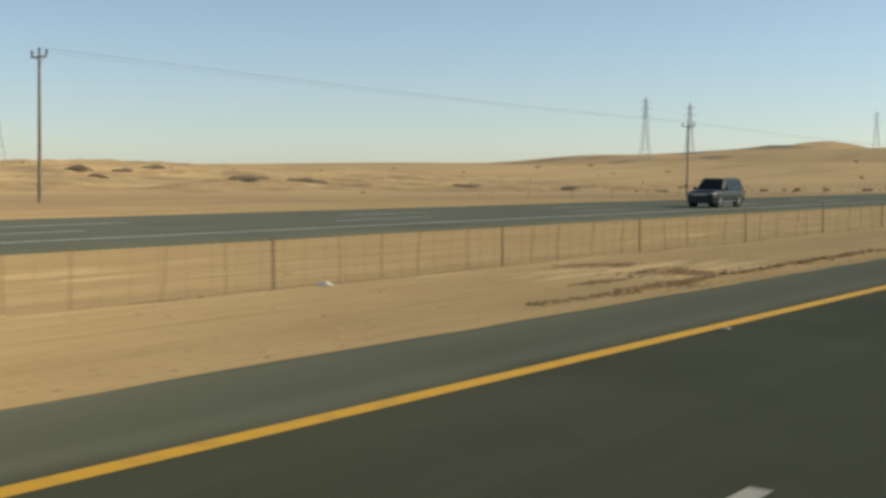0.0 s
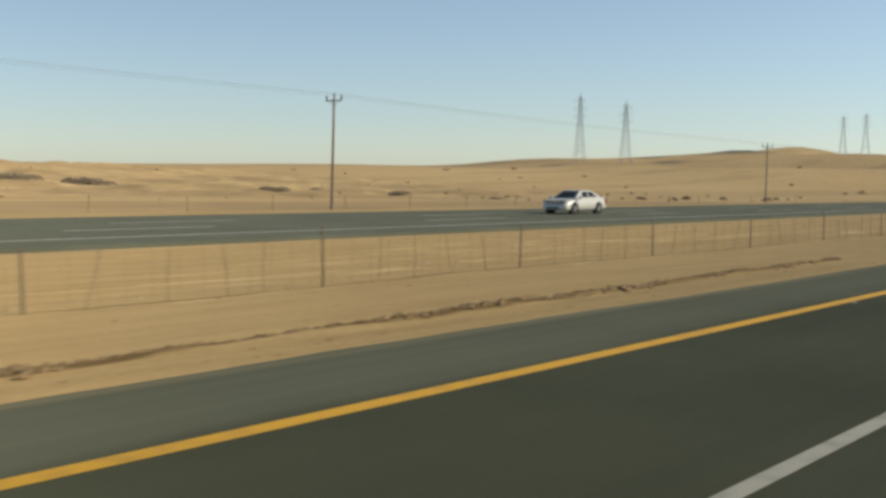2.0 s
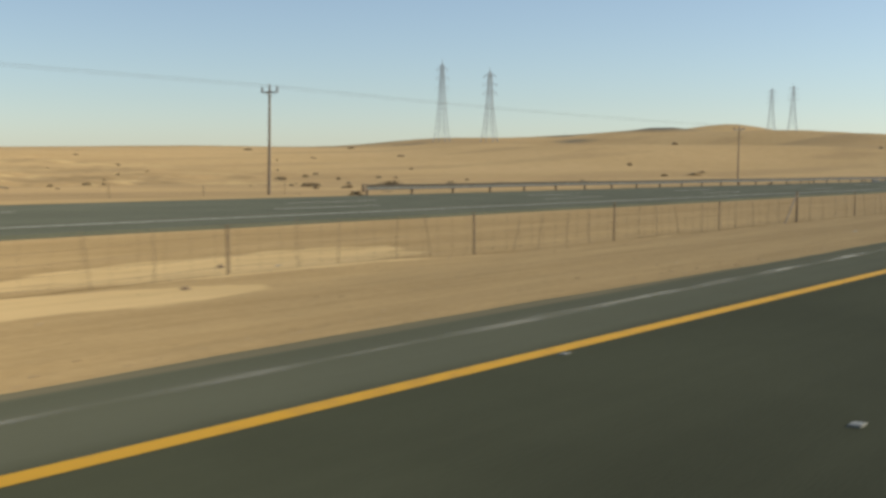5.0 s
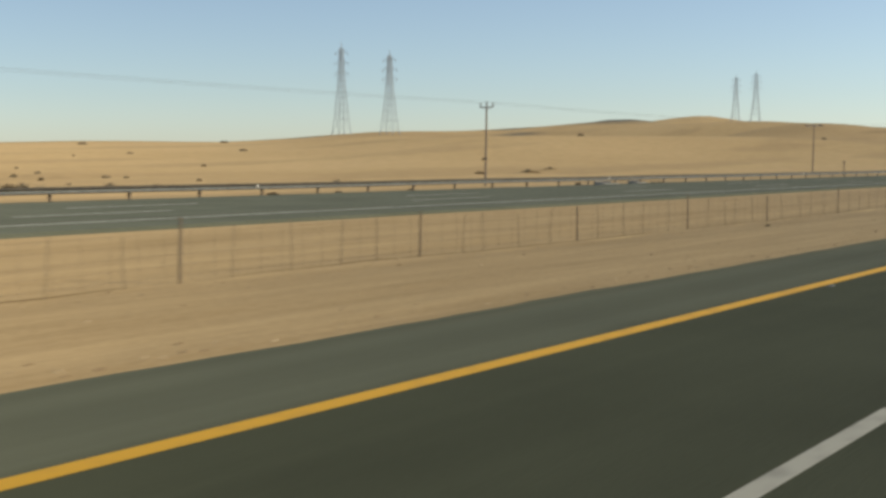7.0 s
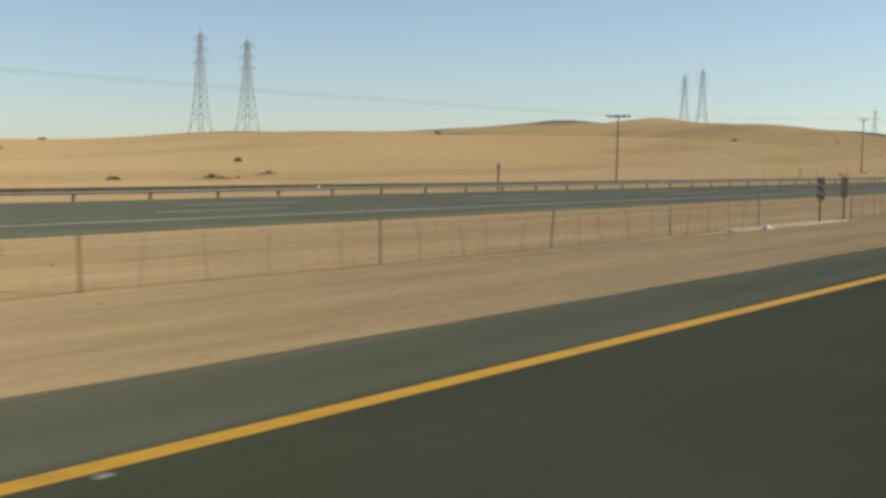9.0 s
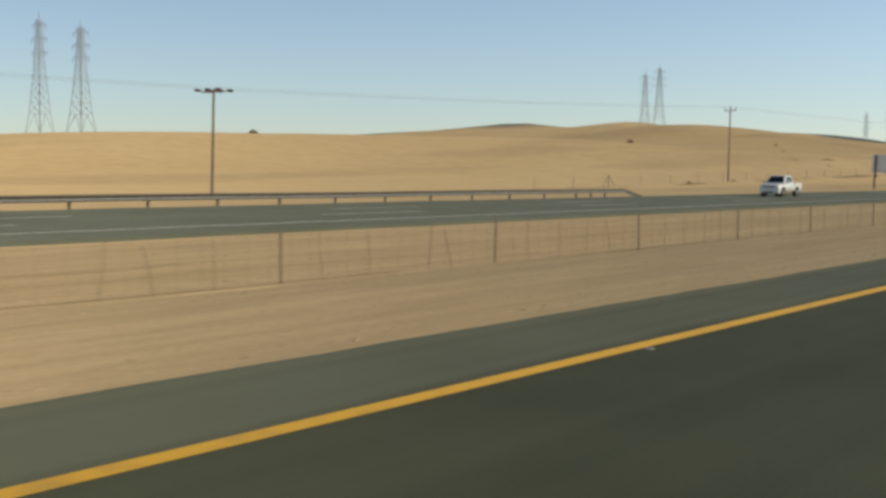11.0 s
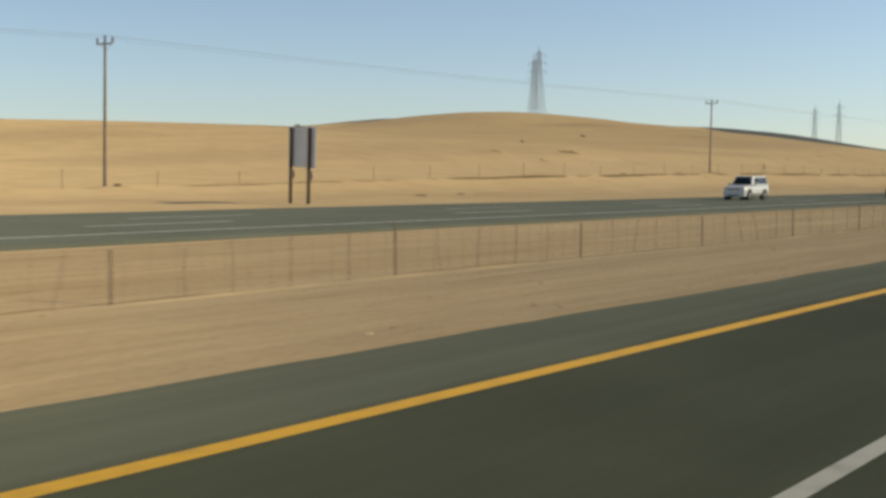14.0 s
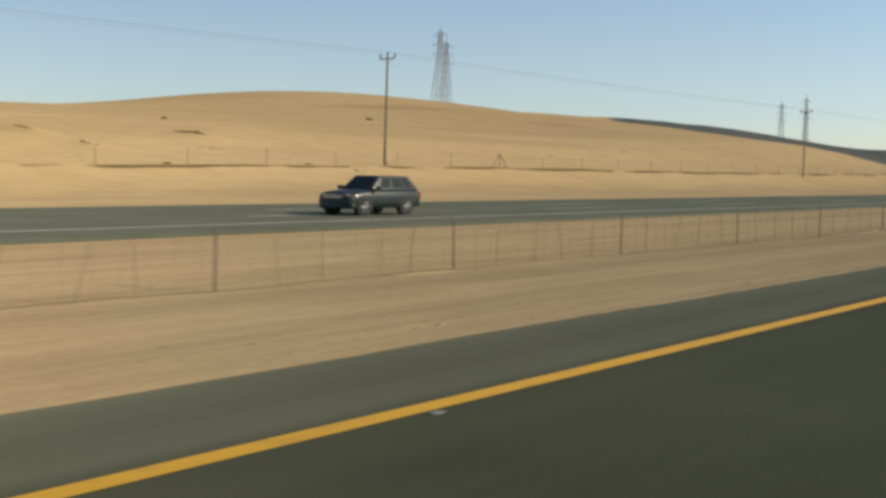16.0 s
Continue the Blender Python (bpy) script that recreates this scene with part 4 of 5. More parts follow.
M_OLDCON = surface("dusty_concrete", (0.33, 0.28, 0.19), (0.45, 0.38, 0.27), 3, 0.95)
M_BACK = surface("dusty_brown_board", (0.2, 0.16, 0.115), (0.29, 0.235, 0.175), 5, 0.85)
M_STRIPE = surface("faded_black_paint", (0.13, 0.115, 0.09), (0.19, 0.17, 0.135), 6, 0.8)


def culvert():
    s = tagged(empty("culvert_headwall", pose(361.5, 17.2, gz(361.5, 17.2))), "low pale concrete culvert headwall half buried in sand", "culvert")
    bm = bmesh.new()
    box(bm, (-5.5, -0.12, -0.4), (7.5, 0.12, 0.03), 0.02)
    part("wall", bm, M_OLDCON, s)
    bm = bmesh.new()
    box(bm, (-5.0, 0.12, -0.4), (7.0, 0.9, 0.02), 0.02)
    part("slab", bm, M_OLDCON, s)


def marker_post():
    s = tagged(empty("marker_post", pose(383.1, 45.3, 0.1, 0, 1.5, 0)), "short rusty brown marker post beside the guard rail", "marker post")
    bm = bmesh.new()
    box(bm, (-0.07, -0.05, -0.3), (0.07, 0.05, 1.8), 0.01)
    part("post", bm, M_RUST, s)
    bm = bmesh.new()
    box(bm, (-0.1, -0.07, 1.45), (0.1, 0.07, 1.85), 0.02)
    part("cap", bm, M_RUST, s)


back_of_sign()
chevron_marker()
plain_marker()
culvert()
marker_post()


# ---- shrubs ----
def shrub_model(seed, w, h):
    """A low dome of many small leaf clumps on bent twigs, one side thinner."""
    rnd = random.Random(seed)
    s = empty("desert_shrub")
    vs, fs = [], []
    for k in range(430):
        a, r = rnd.uniform(0, 2 * math.pi), math.sqrt(rnd.random())
        lump = 0.65 + 0.35 * math.sin(a * 3 + seed) * math.cos(a * 2 - seed * 2)
        x, y = r * math.cos(a) * w * lump, r * math.sin(a) * w * lump * 0.8
        z = h * lump * (1 - r * r) * rnd.uniform(0.25, 1.05) + 0.03
        q = Vector((x, y, z))
        u = Vector((rnd.gauss(0, 1), rnd.gauss(0, 1), rnd.gauss(0, 0.7))).normalized() * w * rnd.uniform(0.05, 0.13)
        v = u.orthogonal().normalized() * w * rnd.uniform(0.03, 0.09)
        o = len(vs)
        vs += [tuple(q - u), tuple(q + v), tuple(q + u), tuple(q - v)]
        fs.append((o, o + 1, o + 2, o + 3))
    me = bpy.data.meshes.new("foliage")
    me.from_pydata(vs, [], fs)
    me.materials.append(M_LEAF)
    shared("foliage", me, s, Matrix())
    bm = bmesh.new()
    for k in range(9):
        a = rnd.uniform(0, 6.28)
        mid = Vector((math.cos(a) * w * 0.3, math.sin(a) * w * 0.25, h * 0.45))
        rod(bm, (0, 0, -0.15), mid, 0.03, 0.02, 5)
        rod(bm, mid, mid + Vector((math.cos(a) * w * 0.3, math.sin(a) * w * 0.25, h * 0.4)), 0.02, 0.008, 4)
    part("twigs", bm, M_TWIG, s)
    return s


shrub_kinds = [shrub_model(3, 1.0, 0.75), shrub_model(8, 1.0, 0.55), shrub_model(15, 1.0, 0.9)]
shrub_used = [0, 0, 0]


def shrub(x, y, size, flat_k=1.0, label="dark dry desert shrub growing on a sand hummock"):
    k = random.randrange(3)
    m = pose(x, y, gz(x, y) - 0.06 * size, 0, 0, random.uniform(0, 360)) @ Matrix.Diagonal((size, size, size * flat_k, 1))
    if shrub_used[k] == 0:
        o = shrub_kinds[k]
        o.matrix_basis = m
    else:
        o = copy_thing(shrub_kinds[k], Matrix())
        o.matrix_basis = m
    shrub_used[k] = 1
    tagged(o, label, "shrub", "desert shrubs")


def thicket(x, y, size, seed):
    """A broad low dome of fine grey scrub, a few lobes grown together."""
    rn = random.Random(seed)
    lobes = [(rn.uniform(-0.75, 0.75), rn.uniform(-0.3, 0.3), rn.uniform(0.4, 0.65), rn.uniform(0.2, 0.32)) for _ in range(4)] + [(0, 0, 0.65, 0.36)]
    vs, fs = [], []
    for k in range(2600):
        lx, ly, lr, lh = rn.choice(lobes)
        a, r = rn.uniform(0, 2 * math.pi), math.sqrt(rn.random())
        q = Vector((lx + lr * r * math.cos(a), ly + lr * 0.75 * r * math.sin(a), 0.0))
        q.z = lh * math.sqrt(max(0.0, 1 - r * r)) * rn.uniform(0.7, 1.05)
        u = Vector((rn.gauss(0, 1), rn.gauss(0, 1), rn.gauss(0, 0.4))).normalized() * rn.uniform(0.02, 0.05)
        v = u.orthogonal().normalized() * rn.uniform(0.012, 0.03)
        o = len(vs)
        vs += [tuple((q + d) * size) for d in (-u, v, u, -v)]
        fs.append((o, o + 1, o + 2, o + 3))
    me = bpy.data.meshes.new("foliage")
    me.from_pydata(vs, [], fs)
    me.materials.append(M_SCRUB)
    t = tagged(empty("thicket", pose(x, y, gz(x, y) - 0.05 * size, 0, 0, rn.uniform(-25, 25) - 60)), "broad grey-brown thicket of dry scrub on hummocky sand", "shrub", "scrub thickets")
    shared("foliage", me, t, Matrix())
    bm = bmesh.new()
    for k in range(8):
        a = rn.uniform(0, 6.28)
        rod(bm, (0, 0, -0.3), (math.cos(a) * size * 0.5, math.sin(a) * size * 0.35, size * 0.12), 0.05, 0.02, 5)
    part("twigs", bm, M_TWIG, t)


# broad thickets of the flat land, then single shrubs: x, y, size
for k, (x, y, s) in enumerate(((182, 251, 4.4), (171, 229, 3.6), (217, 228, 5.2), (226, 216, 5.2), (231, 219, 4.4), (285, 203, 1.8), (450, 370, 3.2), (263, 158, 3.0), (267.5, 160, 2.4),
                               (250, 180, 3.2), (248.5, 183, 2.4), (252, 126.5, 1.3), (256, 129, 1.2), (222, 270, 4.2), (194, 202, 2.6), (205, 262, 3.4))):
    thicket(x, y, s, 300 + k)
for x, y, s in ((246, 115, 0.5), (247.5, 116, 0.35), (276, 146, 0.7), (279, 142, 0.8), (281, 140.5, 0.6), (284, 145, 0.6), (290, 152, 0.6), (272, 153, 0.7), (274.5, 158, 0.5), (356, 230.5, 0.9), (378, 275.6, 1.1)):
    shrub(x, y, s, 0.7, "pale grey-brown desert shrub growing on a sand hummock")
for x, y, s in ((345, 167, 1.1), (343, 164, 0.8), (357, 171, 0.7), (364, 174.5, 0.7), (310, 131, 0.55), (306, 124, 1.0), (309, 125, 0.9), (353.5, 159, 0.6), (332, 138, 0.6), (364.5, 157.5, 0.8), (294, 111.5, 0.55), (365.5, 153.6, 0.6),
                (305.7, 115.6, 0.8), (303.5, 114.5, 0.5), (327, 126.6, 0.85), (322.5, 121.4, 1.0), (325, 121.8, 1.1), (328, 123, 0.7), (333, 116.6, 1.0), (335, 117, 0.7), (363, 134, 0.6), (323, 104.8, 0.45),
                (329.5, 104.4, 1.1), (332, 105.2, 1.2), (334, 106.2, 0.8), (343, 107.3, 0.9), (345, 108, 0.8), (348, 106.5, 0.5), (367, 110.5, 0.7), (402.7, 110.6, 0.8)):
    shrub(x, y, s * 1.45, 0.8)
for x, y, s in ((439.5, 243.4, 1.2), (469, 233, 1.7), (457.3, 147, 1.3), (409, 183, 0.9), (374, 195.5, 0.7), (419, 239, 0.6), (717, 130.5, 0.95),
                (652, 103, 0.5), (466, 298, 2.0)):
    shrub(x, y, s, 0.75)
for x, y, s in ((243, 58, 0.8), (223.5, 44.6, 0.7), (235, 60, 0.6), (537, 71.5, 0.6), (626, 71, 0.5), (641, 71, 0.55), (533.8, 309, 2.4), (327.3, 43.4, 0.4), (329.2, 43.4, 0.38),
                (286, 43.7, 0.5), (291, 43.5, 0.4), (298, 43.8, 0.35), (318, 43.9, 0.45), (331, 43.7, 0.35), (550.5, 70.9, 0.55), (651, 70.8, 0.4), (645.5, 90.3, 0.5), (628, 84.2, 0.4), (418.2, 111.2, 0.9), (420.4, 111.9, 0.7), (424.6, 113.3, 0.55), (432.3, 115.3, 0.75)):
    shrub(x, y, s, 0.6)
shrub(564, 183.9, 1.9, 1.0, "tall dark dry desert shrub on the dune crest")
shrub(631.7, 131.3, 1.6, 1.0, "tall dark dry desert shrub on the dune crest")
rnd = random.Random(77)
for k in range(46):
    x, y = rnd.uniform(150, 345), rnd.uniform(112, 330)
    shrub(x, y, rnd.uniform(0.3, 0.8) * (0.5 + y / 350), 0.6)


# ---- litter ----
def litter(name, x, y, size, label, mat):
    bm = bmesh.new()
    rn = random.Random(int(x * 10))
    n = 7
    ring = [bm.verts.new((size * math.cos(2 * math.pi * k / n) * rn.uniform(0.6, 1.1), size * 0.6 * math.sin(2 * math.pi * k / n) * rn.uniform(0.6, 1.1), rn.uniform(0.0, 0.1) * size)) for k in range(n)]
    top = bm.verts.new((rn.uniform(-0.2, 0.2) * size, 0, 0.55 * size))
    low = bm.verts.new((0, 0, -0.02))
    for k in range(n):
        bm.faces.new((ring[k], ring[(k + 1) % n], top))
        bm.faces.new((ring[(k + 1) % n], ring[k], low))
    o = link(name, bm, mat)
    o.matrix_basis = pose(x, y, gz(x, y), 0, 0, rn.uniform(0, 180))
    tagged(o, label, "litter")


litter("crumpled_sheet", 17.9, 16.35, 0.22, "crumpled pale sheet lying on sand by the fence", M_PAPER)
litter("plastic_bag", 358.9, 17.0, 0.3, "white plastic bag lying beside the culvert", M_BOARD)
litter("tyre_scrap", 281.7, 15.5, 0.13, "scrap of torn black tyre on the sand", M_TYRE)
litter("tyre_scrap", 434.7, 11.2, 0.11, "small scrap of torn tyre on the gravel", M_TYRE)
litter("paper_scrap", 600.5, 23.4, 0.13, "small bleached scrap of paper on the sandy median", M_PAPER)
litter("paper_scrap", 621.3, 17.3, 0.13, "small bleached scrap of paper on the sandy median", M_PAPER)
litter("paper_scrap", 446.0, 16.1, 0.1, "small bleached scrap of paper on the sandy median", M_PAPER)
litter("paper_scrap", 551.0, 18.6, 0.08, "small bleached scrap of paper on the sandy median", M_PAPER)
litter("dry_tuft", 305.5, 15.1, 0.12, "flat pale tuft of dry grass on the median", M_TWIG)
litter("dry_tuft", 188.0, 18.5, 0.16, "flat brown tuft of dry grass on blown sand", M_TWIG)
litter("dry_tuft", 184.6, 15.8, 0.14, "flat brown tuft of dry grass on blown sand", M_TWIG)


def gravel_stones():
    """Loose pebbles over the median, thicker near the road edge and under the fence."""
    rn = random.Random(41)
    n = 5200
    x = np.array([rn.uniform(0, 640) for _ in range(n)])
    y = np.array([rn.choice((9.3 + abs(rn.gauss(0, 0.7)), rn.uniform(9.3, 24.6), 16.75 + rn.gauss(0, 0.5))) for _ in range(n)])
    z = ground_z(x, y)
    vs, fs = [], []
    for k in range(n):
        r = rn.uniform(0.012, 0.032) * (1.7 if rn.random() < 0.06 else 1)
        o, a = len(vs), rn.uniform(0, 6.28)
        for j in range(4):
            q = a + j * 1.5708
            vs.append((x[k] + r * 1.4 * math.cos(q) * rn.uniform(0.7, 1.2), y[k] + r * math.sin(q) * rn.uniform(0.7, 1.2), z[k] + r * rn.uniform(-0.1, 0.3)))
        vs += [(x[k], y[k], z[k] + r * rn.uniform(0.6, 1.1)), (x[k], y[k], z[k] - r)]
        for j in range(4):
            fs += [(o + j, o + (j + 1) % 4, o + 4), (o + (j + 1) % 4, o + j, o + 5)]
    me = bpy.data.meshes.new("gravel_stones")
    me.from_pydata(vs, [], fs)
    me.materials.append(M_STONE)
    tagged(new("gravel_stones", me), "loose brown and pale pebbles strewn over the sandy median", "gravel", kind="stuff")


def stone_mat():
    m, nt, b = base_mat("mixed_pebbles", 0.9, 0.0, 0.2)
    rnd_island = nt.nodes.new("ShaderNodeNewGeometry").outputs["Random Per Island"]
    nt.links.new(ramp(nt, rnd_island, (0.22, 0.15, 0.085), (0.5, 0.39, 0.24), 0.1, 0.95), b.inputs["Base Color"])
    return m


M_STONE = stone_mat()
gravel_stones()
for x, y in ((31, 12.8), (58, 20), (92, 19), (150, 13), (189, 17.8), (447, 15.8), (503, 12.4), (523, 21), (566, 20), (600, 18), (128, 20.5), (210, 12)):
    litter("stone", x, y, 0.09, "small pale stone lying on the median", M_CONCRETE)


# ---- vehicles ----
def wheel(parent, x, y, r, w):
    bm = bmesh.new()
    s = 1 if y > 0 else -1
    n = 20
    prof = [(-w / 2, r * 0.72), (-w / 2, r * 0.93), (-w / 2 + 0.03, r), (w / 2 - 0.03, r), (w / 2, r * 0.93), (w / 2, r * 0.72)]
    rings = [[bm.verts.new((x + rr * math.cos(2 * math.pi * k / n), y + d, r + rr * math.sin(2 * math.pi * k / n))) for k in range(n)] for d, rr in prof]
    for a, b in zip(rings, rings[1:]):
        for k in range(n):
            bm.faces.new((a[k], a[(k + 1) % n], b[(k + 1) % n], b[k]))
    hub = part("wheel", bm, M_TYRE, parent)
    bm = bmesh.new()
    rod(bm, (x, y - s * w * 0.4, r), (x, y + s * w * 0.36, r), r * 0.72, n=20)
    for k in range(6):
        a = 2 * math.pi * k / 6
        rod(bm, (x, y + s * w * 0.38, r), (x + r * 0.66 * math.cos(a), y + s * w * 0.4, r + r * 0.66 * math.sin(a)), 0.04, 0.05, 5)
    part("rim", bm, M_RIM, hub)


def loft(bm, stations):
    """A rounded body: stations of x, underside, top, half width, crown."""
    rings = []
    for x, zb, zt, w, crown in stations:
        h = zt - zb
        half = [(0.0, zb), (w * 0.8, zb), (w * 0.95, zb + 0.06 * h), (w, zb + 0.3 * h), (w * 0.995, zb + 0.62 * h), (w * 0.965, zb + 0.86 * h), (w * 0.88, zt), (w * 0.6, zt + crown * 0.7), (0.0, zt + crown)]
        ring = [bm.verts.new((x, -y, z)) for y, z in half] + [bm.verts.new((x, y, z)) for y, z in half[-2:0:-1]]
        rings.append(ring)
    n = len(rings[0])
    for p, q in zip(rings, rings[1:]):
        for k in range(n):
            bm.faces.new((p[k], p[(k + 1) % n], q[(k + 1) % n], q[k]))
    bm.faces.new(rings[0][::-1])
    bm.faces.new(rings[-1])


def vehicle(name, label, category, m, paint, L, W, body, cabin, roof_in, wheels, r, windows, bed=None, extra=()):
    """Nose towards +x. body: side outline; cabin: four side points (x, z), front foot, front top, rear top, rear foot."""
    v = tagged(empty(name, m), label, category)
    bm = bmesh.new()
    belt = max(st[2] for st in body)
    loft(bm, body)
    part("body", bm, paint, v, smooth=True)
    (ax, az), (bx, bz), (cx, cz), (dx, dz) = cabin
    yb, yt = W / 2 * 0.93, W / 2 * 0.93 - roof_in
    bm = bmesh.new()
    low = [bm.verts.new(p) for p in ((ax, yb, az), (dx, yb, dz), (dx, -yb, dz), (ax, -yb, az))]
    top = [bm.verts.new(p) for p in ((bx, yt, bz), (cx, yt, cz), (cx, -yt, cz), (bx, -yt, bz))]
    for k in range(4):
        bm.faces.new((low[k], low[(k + 1) % 4], top[(k + 1) % 4], top[k]))
    bm.faces.new(top[::-1])
    bm.faces.new(low)
    bmesh.ops.bevel(bm, geom=bm.edges[:], offset=0.06, segments=3, affect="EDGES", profile=0.5)
    cab = part("cabin", bm, paint, v, smooth=True)

    def pane(nm, quad, off):
        b2 = bmesh.new()
        q = [Vector(p) for p in quad]
        nrm = (q[1] - q[0]).cross(q[3] - q[0]).normalized()
        if nrm.dot(Vector(off)) < 0:
            nrm = -nrm
        c = sum(q, Vector()) / 4
        f0 = [b2.verts.new(p + (c - p).normalized() * 0.02 + nrm * 0.012) for p in q]
        f1 = [b2.verts.new(p + nrm * -0.02) for p in q]
        b2.faces.new(f0)
        for k in range(4):
            b2.faces.new((f0[k], f0[(k + 1) % 4], f1[(k + 1) % 4], f1[k]))
        part(nm, b2, M_GLASS, cab)

    def at(fx, t, s):
        """On the cabin's flank: fx from front to rear, t from belt to roof."""
        lo, hi = ax + (dx - ax) * fx, bx + (cx - bx) * fx
        zl, zh = az + (dz - az) * fx, bz + (cz - bz) * fx
        return (lo + (hi - lo) * t, s * (yb + (yt - yb) * t), zl + (zh - zl) * t)

    for s in (-1, 1):
        for f0, f1 in windows:
            pane("side_window", (at(f0, 0.16, s), at(f1, 0.16, s), at(f1, 0.86, s), at(f0, 0.86, s)), (0, s, 0))
    for nm, f, out in (("windscreen", 0, (1, 0, 0.3)), ("rear_window", 1, (-1, 0, 0.3))):
        pane(nm, [(at(f, t, 1)[0], s * (at(f, t, 1)[1] - 0.1), at(f, t, 1)[2]) for t, s in ((0.12, -1), (0.12, 1), (0.88, 1), (0.88, -1))], out)
    for x in wheels:
        for s in (-1, 1):
            bm = bmesh.new()
            rod(bm, (x, s * (W / 2 - 0.25), r * 1.05), (x, s * (W / 2 + 0.006), r * 1.05), r * 1.2, n=22)
            part("wheel_arch", bm, M_TRIM, v)
            wheel(v, x, s * (W / 2 - 0.09), r, 0.24)
    nose, tail = max(st[0] for st in body), min(st[0] for st in body)
    hz = belt * 0.78
    for s in (-1, 1):
        bm = bmesh.new()
        box(bm, (nose - 0.36, s * W * 0.29, hz - 0.08), (nose - 0.06, s * W * 0.42, hz + 0.07), 0.04)
        part("headlight", bm, M_LAMP, v)
        bm = bmesh.new()
        box(bm, (tail - 0.012, s * W * 0.36, hz - 0.16), (tail + 0.14, s * W * 0.475, hz + 0.14), 0.03)
        part("tail_light", bm, M_RED, v)
        bm = bmesh.new()
        box(bm, (ax - 0.35, s * (W / 2 + 0.02), az + 0.02), (ax - 0.17, s * (W / 2 + 0.22), az + 0.19), 0.05)
        part("mirror", bm, paint, v)
    bm = bmesh.new()
    box(bm, (nose - 0.12, -W * 0.28, hz - 0.13), (nose + 0.012, W * 0.28, hz + 0.05), 0.03)
    grille = part("grille", bm, M_TRIM, v)
    for k in range(3):
        bm = bmesh.new()
        box(bm, (nose - 0.02, -W * 0.27, hz - 0.105 + 0.055 * k), (nose + 0.02, W * 0.27, hz - 0.085 + 0.055 * k), 0.004)
        part("grille_bar", bm, M_CHROME, grille)
    bm = bmesh.new()
    rows = []
    for y, dx in ((-0.47, -0.26), (-0.42, -0.06), (-0.3, 0.03), (0.0, 0.06), (0.3, 0.03), (0.42, -0.06), (0.47, -0.26)):
        rows.append([bm.verts.new((nose + dx - q, y * W, z)) for q, z in ((0.3, 0.27), (0.03, 0.27), (0.0, 0.33), (0.0, 0.52), (0.04, 0.57), (0.3, 0.58))])
    for p, q in zip(rows, rows[1:]):
        for k in range(6):
            bm.faces.new((p[k], p[(k + 1) % 6], q[(k + 1) % 6], q[k]))
    bm.faces.new(rows[0])
    bm.faces.new(rows[-1][::-1])
    bumper = part("front_bumper", bm, paint, v, smooth=True)
    bm = bmesh.new()
    box(bm, (nose - 0.1, -W * 0.22, 0.33), (nose + 0.075, W * 0.22, 0.43), 0.02)
    part("air_intake", bm, M_TRIM, bumper)
    bm = bmesh.new()
    box(bm, (tail - 0.06, -W * 0.44, 0.36), (tail + 0.12, W * 0.44, 0.56), 0.05)
    part("rear_bumper", bm, M_CHROME if bed else paint, v)
    if bed:
        x0, x1, z0, z1 = bed
        for nm, lo, hi in (("bed_side", (x0, -W / 2 + 0.03, z0), (x1, -W / 2 + 0.12, z1)), ("bed_side", (x0, W / 2 - 0.12, z0), (x1, W / 2 - 0.03, z1)),
                           ("tailgate", (x0 - 0.02, -W / 2 + 0.12, z0), (x0 + 0.08, W / 2 - 0.12, z1))):
            bm = bmesh.new()
            box(bm, lo, hi, 0.02)
            part(nm, bm, paint, v)
        bm = bmesh.new()
        box(bm, (x0 + 0.1, -W / 2 + 0.13, z0 - 0.02), (x1, W / 2 - 0.13, z0 + 0.03))
        part("bed_floor", bm, M_TRIM, v)
    for nm, lo, hi, mat in extra:
        bm = bmesh.new()
        box(bm, lo, hi, 0.015)
        part(nm, bm, mat, v)
    return v


def suv_shape(L, W, belt, low=0.34):
    h, w = L / 2, W / 2
    return [(-h, low + 0.2, belt - 0.14, w * 0.86, 0.0), (-h + 0.06, low + 0.08, belt - 0.03, w * 0.95, 0.0), (-h + 0.3, low, belt, w, 0.0), (-0.2, low, belt, w, 0.0), (h - 1.35, low, belt - 0.01, w, 0.02),
            (h - 1.1, low, belt - 0.04, w * 0.99, 0.04), (h - 0.45, low, belt - 0.1, w * 0.97, 0.05), (h - 0.14, low + 0.02, belt - 0.17, w * 0.92, 0.04), (h - 0.03, low + 0.08, belt - 0.3, w * 0.85, 0.02), (h, low + 0.14, belt - 0.4, w * 0.78, 0.0)]


def facing(x, y):
    return pose(x, y, 0.203, 0, 0, 180) @ Matrix.Scale(0.93, 4)


vehicle("off_road_car", "large black off-road car with roof rails on the far carriageway", "car", facing(67.2, 30.1), M_CARBLACK, 4.95, 1.97,
        suv_shape(4.95, 1.97, 1.14), [(1.05, 1.12), (0.42, 1.83), (-2.15, 1.83), (-2.42, 1.12)], 0.2, (1.5, -1.4), 0.39, ((0.11, 0.375), (0.39, 0.675), (0.69, 0.95)),
        extra=[("roof_rail", (-1.9, 0.58, 1.82), (0.3, 0.63, 1.88), M_TRIM), ("roof_rail", (-1.9, -0.63, 1.82), (0.3, -0.58, 1.88), M_TRIM), ("side_step", (-1.0, 0.93, 0.36), (1.05, 1.06, 0.42), M_CHROME), ("side_step", (-1.0, -1.06, 0.36), (1.05, -0.93, 0.42), M_CHROME)])
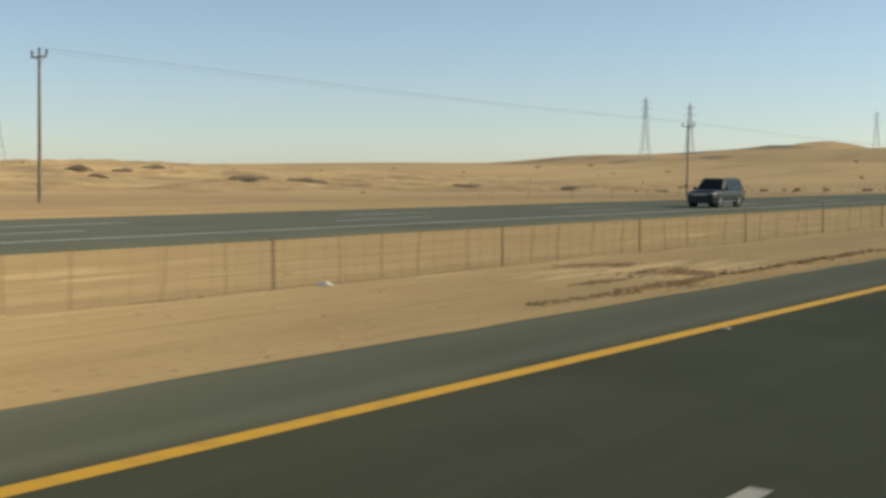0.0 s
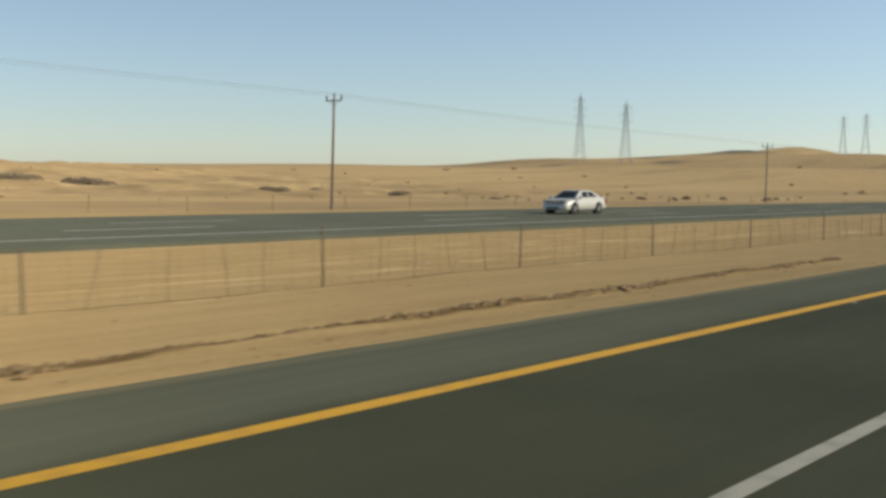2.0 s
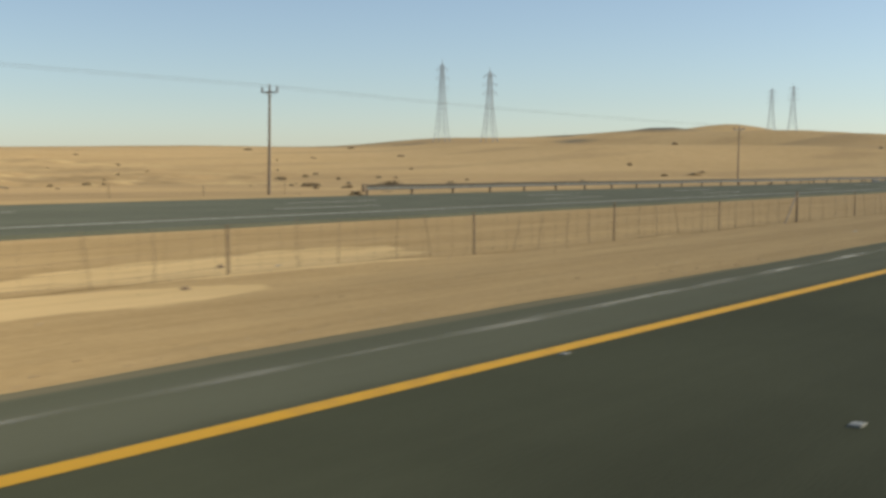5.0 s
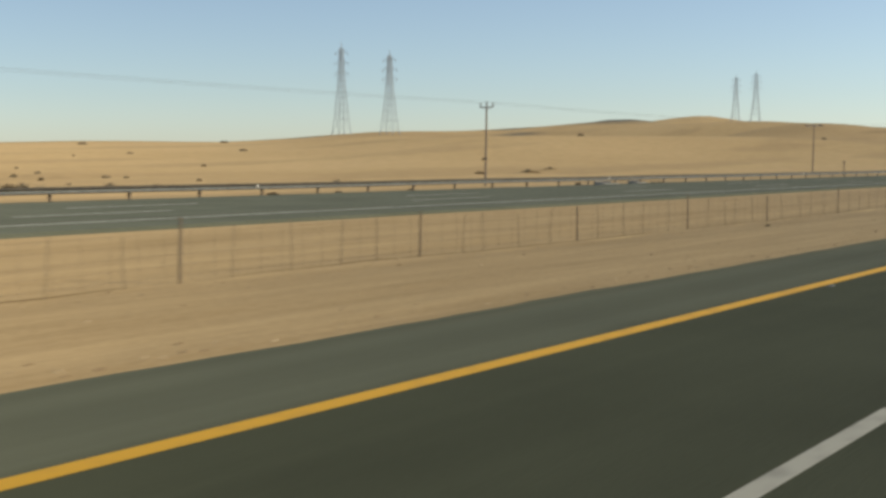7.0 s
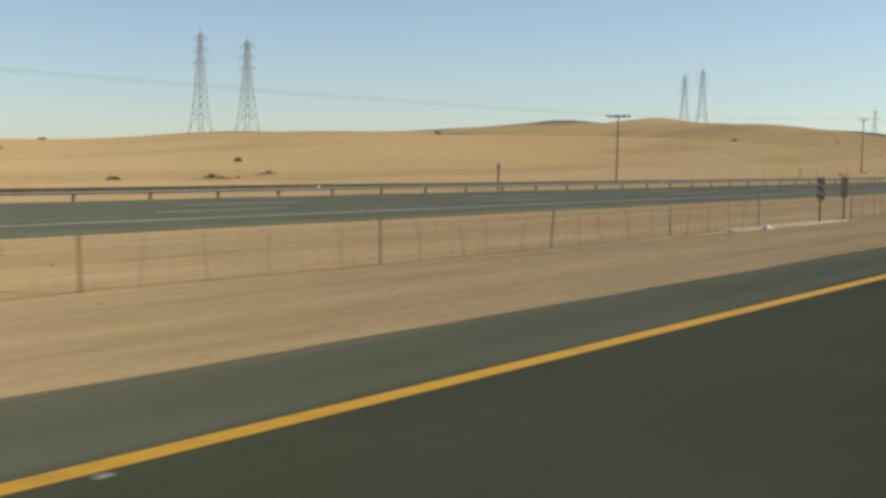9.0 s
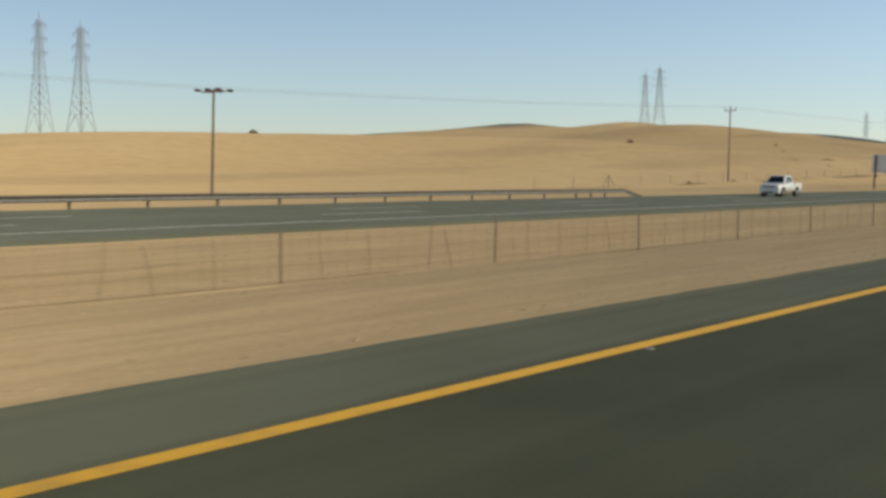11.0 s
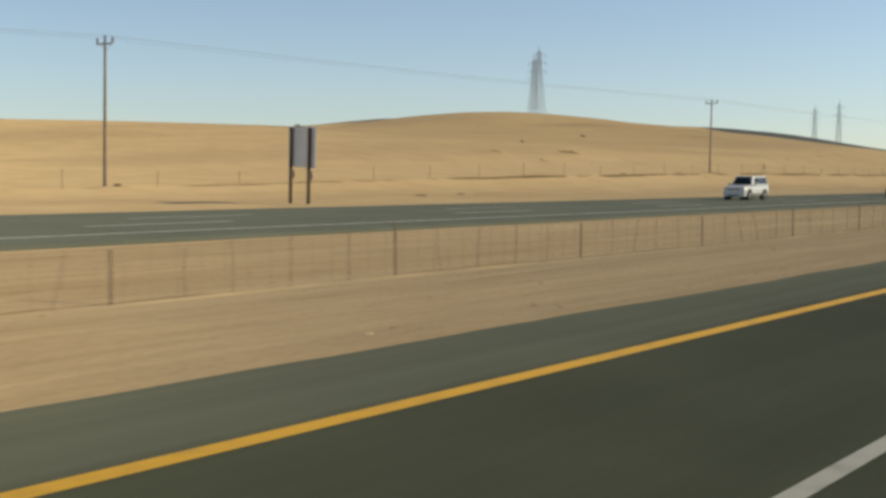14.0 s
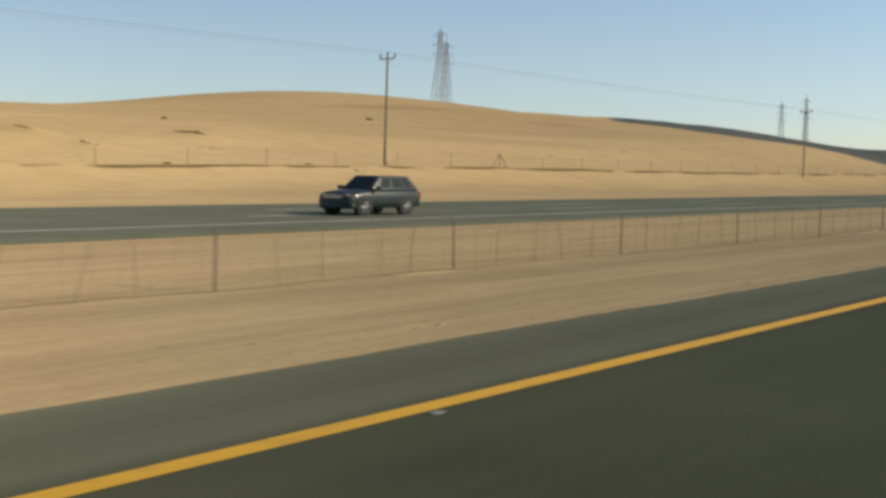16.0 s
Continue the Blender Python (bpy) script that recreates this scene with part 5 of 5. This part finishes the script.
vehicle("sedan", "pearl white four-door sedan on the far carriageway", "car", facing(125.2, 34.2), M_CARPEARL, 4.85, 1.82,
        [(-2.43, 0.45, 0.84, 0.72, 0.0), (-2.37, 0.34, 0.96, 0.82, 0.01), (-2.1, 0.26, 0.99, 0.88, 0.02), (-1.4, 0.24, 0.97, 0.905, 0.02), (0.0, 0.22, 0.94, 0.91, 0.0), (1.1, 0.22, 0.92, 0.91, 0.02),
         (1.6, 0.22, 0.86, 0.9, 0.04), (2.1, 0.23, 0.75, 0.86, 0.04), (2.34, 0.25, 0.63, 0.78, 0.03), (2.43, 0.32, 0.52, 0.66, 0.0)], [(1.3, 0.89), (0.28, 1.43), (-0.95, 1.42), (-1.98, 0.95)], 0.24, (1.42, -1.38), 0.33, ((0.14, 0.5), (0.53, 0.84)))
pickup = vehicle("pickup_truck", "white double-cab pickup truck with side graphics on the far carriageway", "pickup truck", facing(478.9, 36.0), M_CARWHITE, 5.3, 1.84,
        [(-2.64, 0.52, 0.72, 0.84, 0.0), (-2.5, 0.46, 0.73, 0.9, 0.0), (-1.05, 0.42, 0.73, 0.91, 0.0), (-0.99, 0.42, 1.08, 0.91, 0.0), (-0.9, 0.42, 1.12, 0.92, 0.0), (1.0, 0.4, 1.11, 0.92, 0.0),
         (1.4, 0.4, 1.08, 0.92, 0.03), (2.1, 0.4, 1.02, 0.9, 0.05), (2.5, 0.42, 0.95, 0.86, 0.04), (2.62, 0.46, 0.84, 0.8, 0.02), (2.66, 0.5, 0.74, 0.74, 0.0)], [(1.35, 1.1), (0.62, 1.77), (-0.62, 1.77), (-0.95, 1.1)], 0.2, (1.65, -1.45), 0.38, ((0.14, 0.5), (0.55, 0.86)),
        bed=(-2.63, -1.0, 0.7, 1.16))
for side in (-1, 1):
    bm = bmesh.new()
    up = [(x, 0.74 + 0.3 * ((1.1 - x) / 2.2) ** 1.5) for x in (-1.1, -0.6, -0.1, 0.4, 0.8, 1.1)]
    prism(bm, up + [(x, z - 0.12 + 0.05 * abs(x)) for x, z in up[::-1]], side * 0.915, side * 0.928)
    part("side_graphic", bm, M_LATTICE, pickup, "grey swoosh graphic")
vehicle("off_road_car", "white long-bodied off-road car on the far carriageway", "car", facing(580.8, 36.0), M_CARPEARL, 5.05, 1.95,
        suv_shape(5.05, 1.95, 1.16), [(1.0, 1.14), (0.4, 1.9), (-2.2, 1.9), (-2.46, 1.14)], 0.2, (1.55, -1.45), 0.4, ((0.11, 0.375), (0.39, 0.675), (0.69, 0.95)),
        extra=[("side_step", (-1.0, 0.93, 0.36), (1.05, 1.04, 0.42), M_TRIM), ("side_step", (-1.0, -1.04, 0.36), (1.05, -0.93, 0.42), M_TRIM)])
vehicle("off_road_car", "dark blue-grey compact off-road car on the far carriageway", "car", facing(603.3, 31.2), M_CARGREY, 4.6, 1.9,
        suv_shape(4.6, 1.9, 1.05, 0.3), [(0.95, 1.03), (0.2, 1.64), (-1.7, 1.62), (-2.2, 1.03)], 0.22, (1.4, -1.3), 0.37, ((0.13, 0.4), (0.43, 0.7), (0.73, 0.9)))
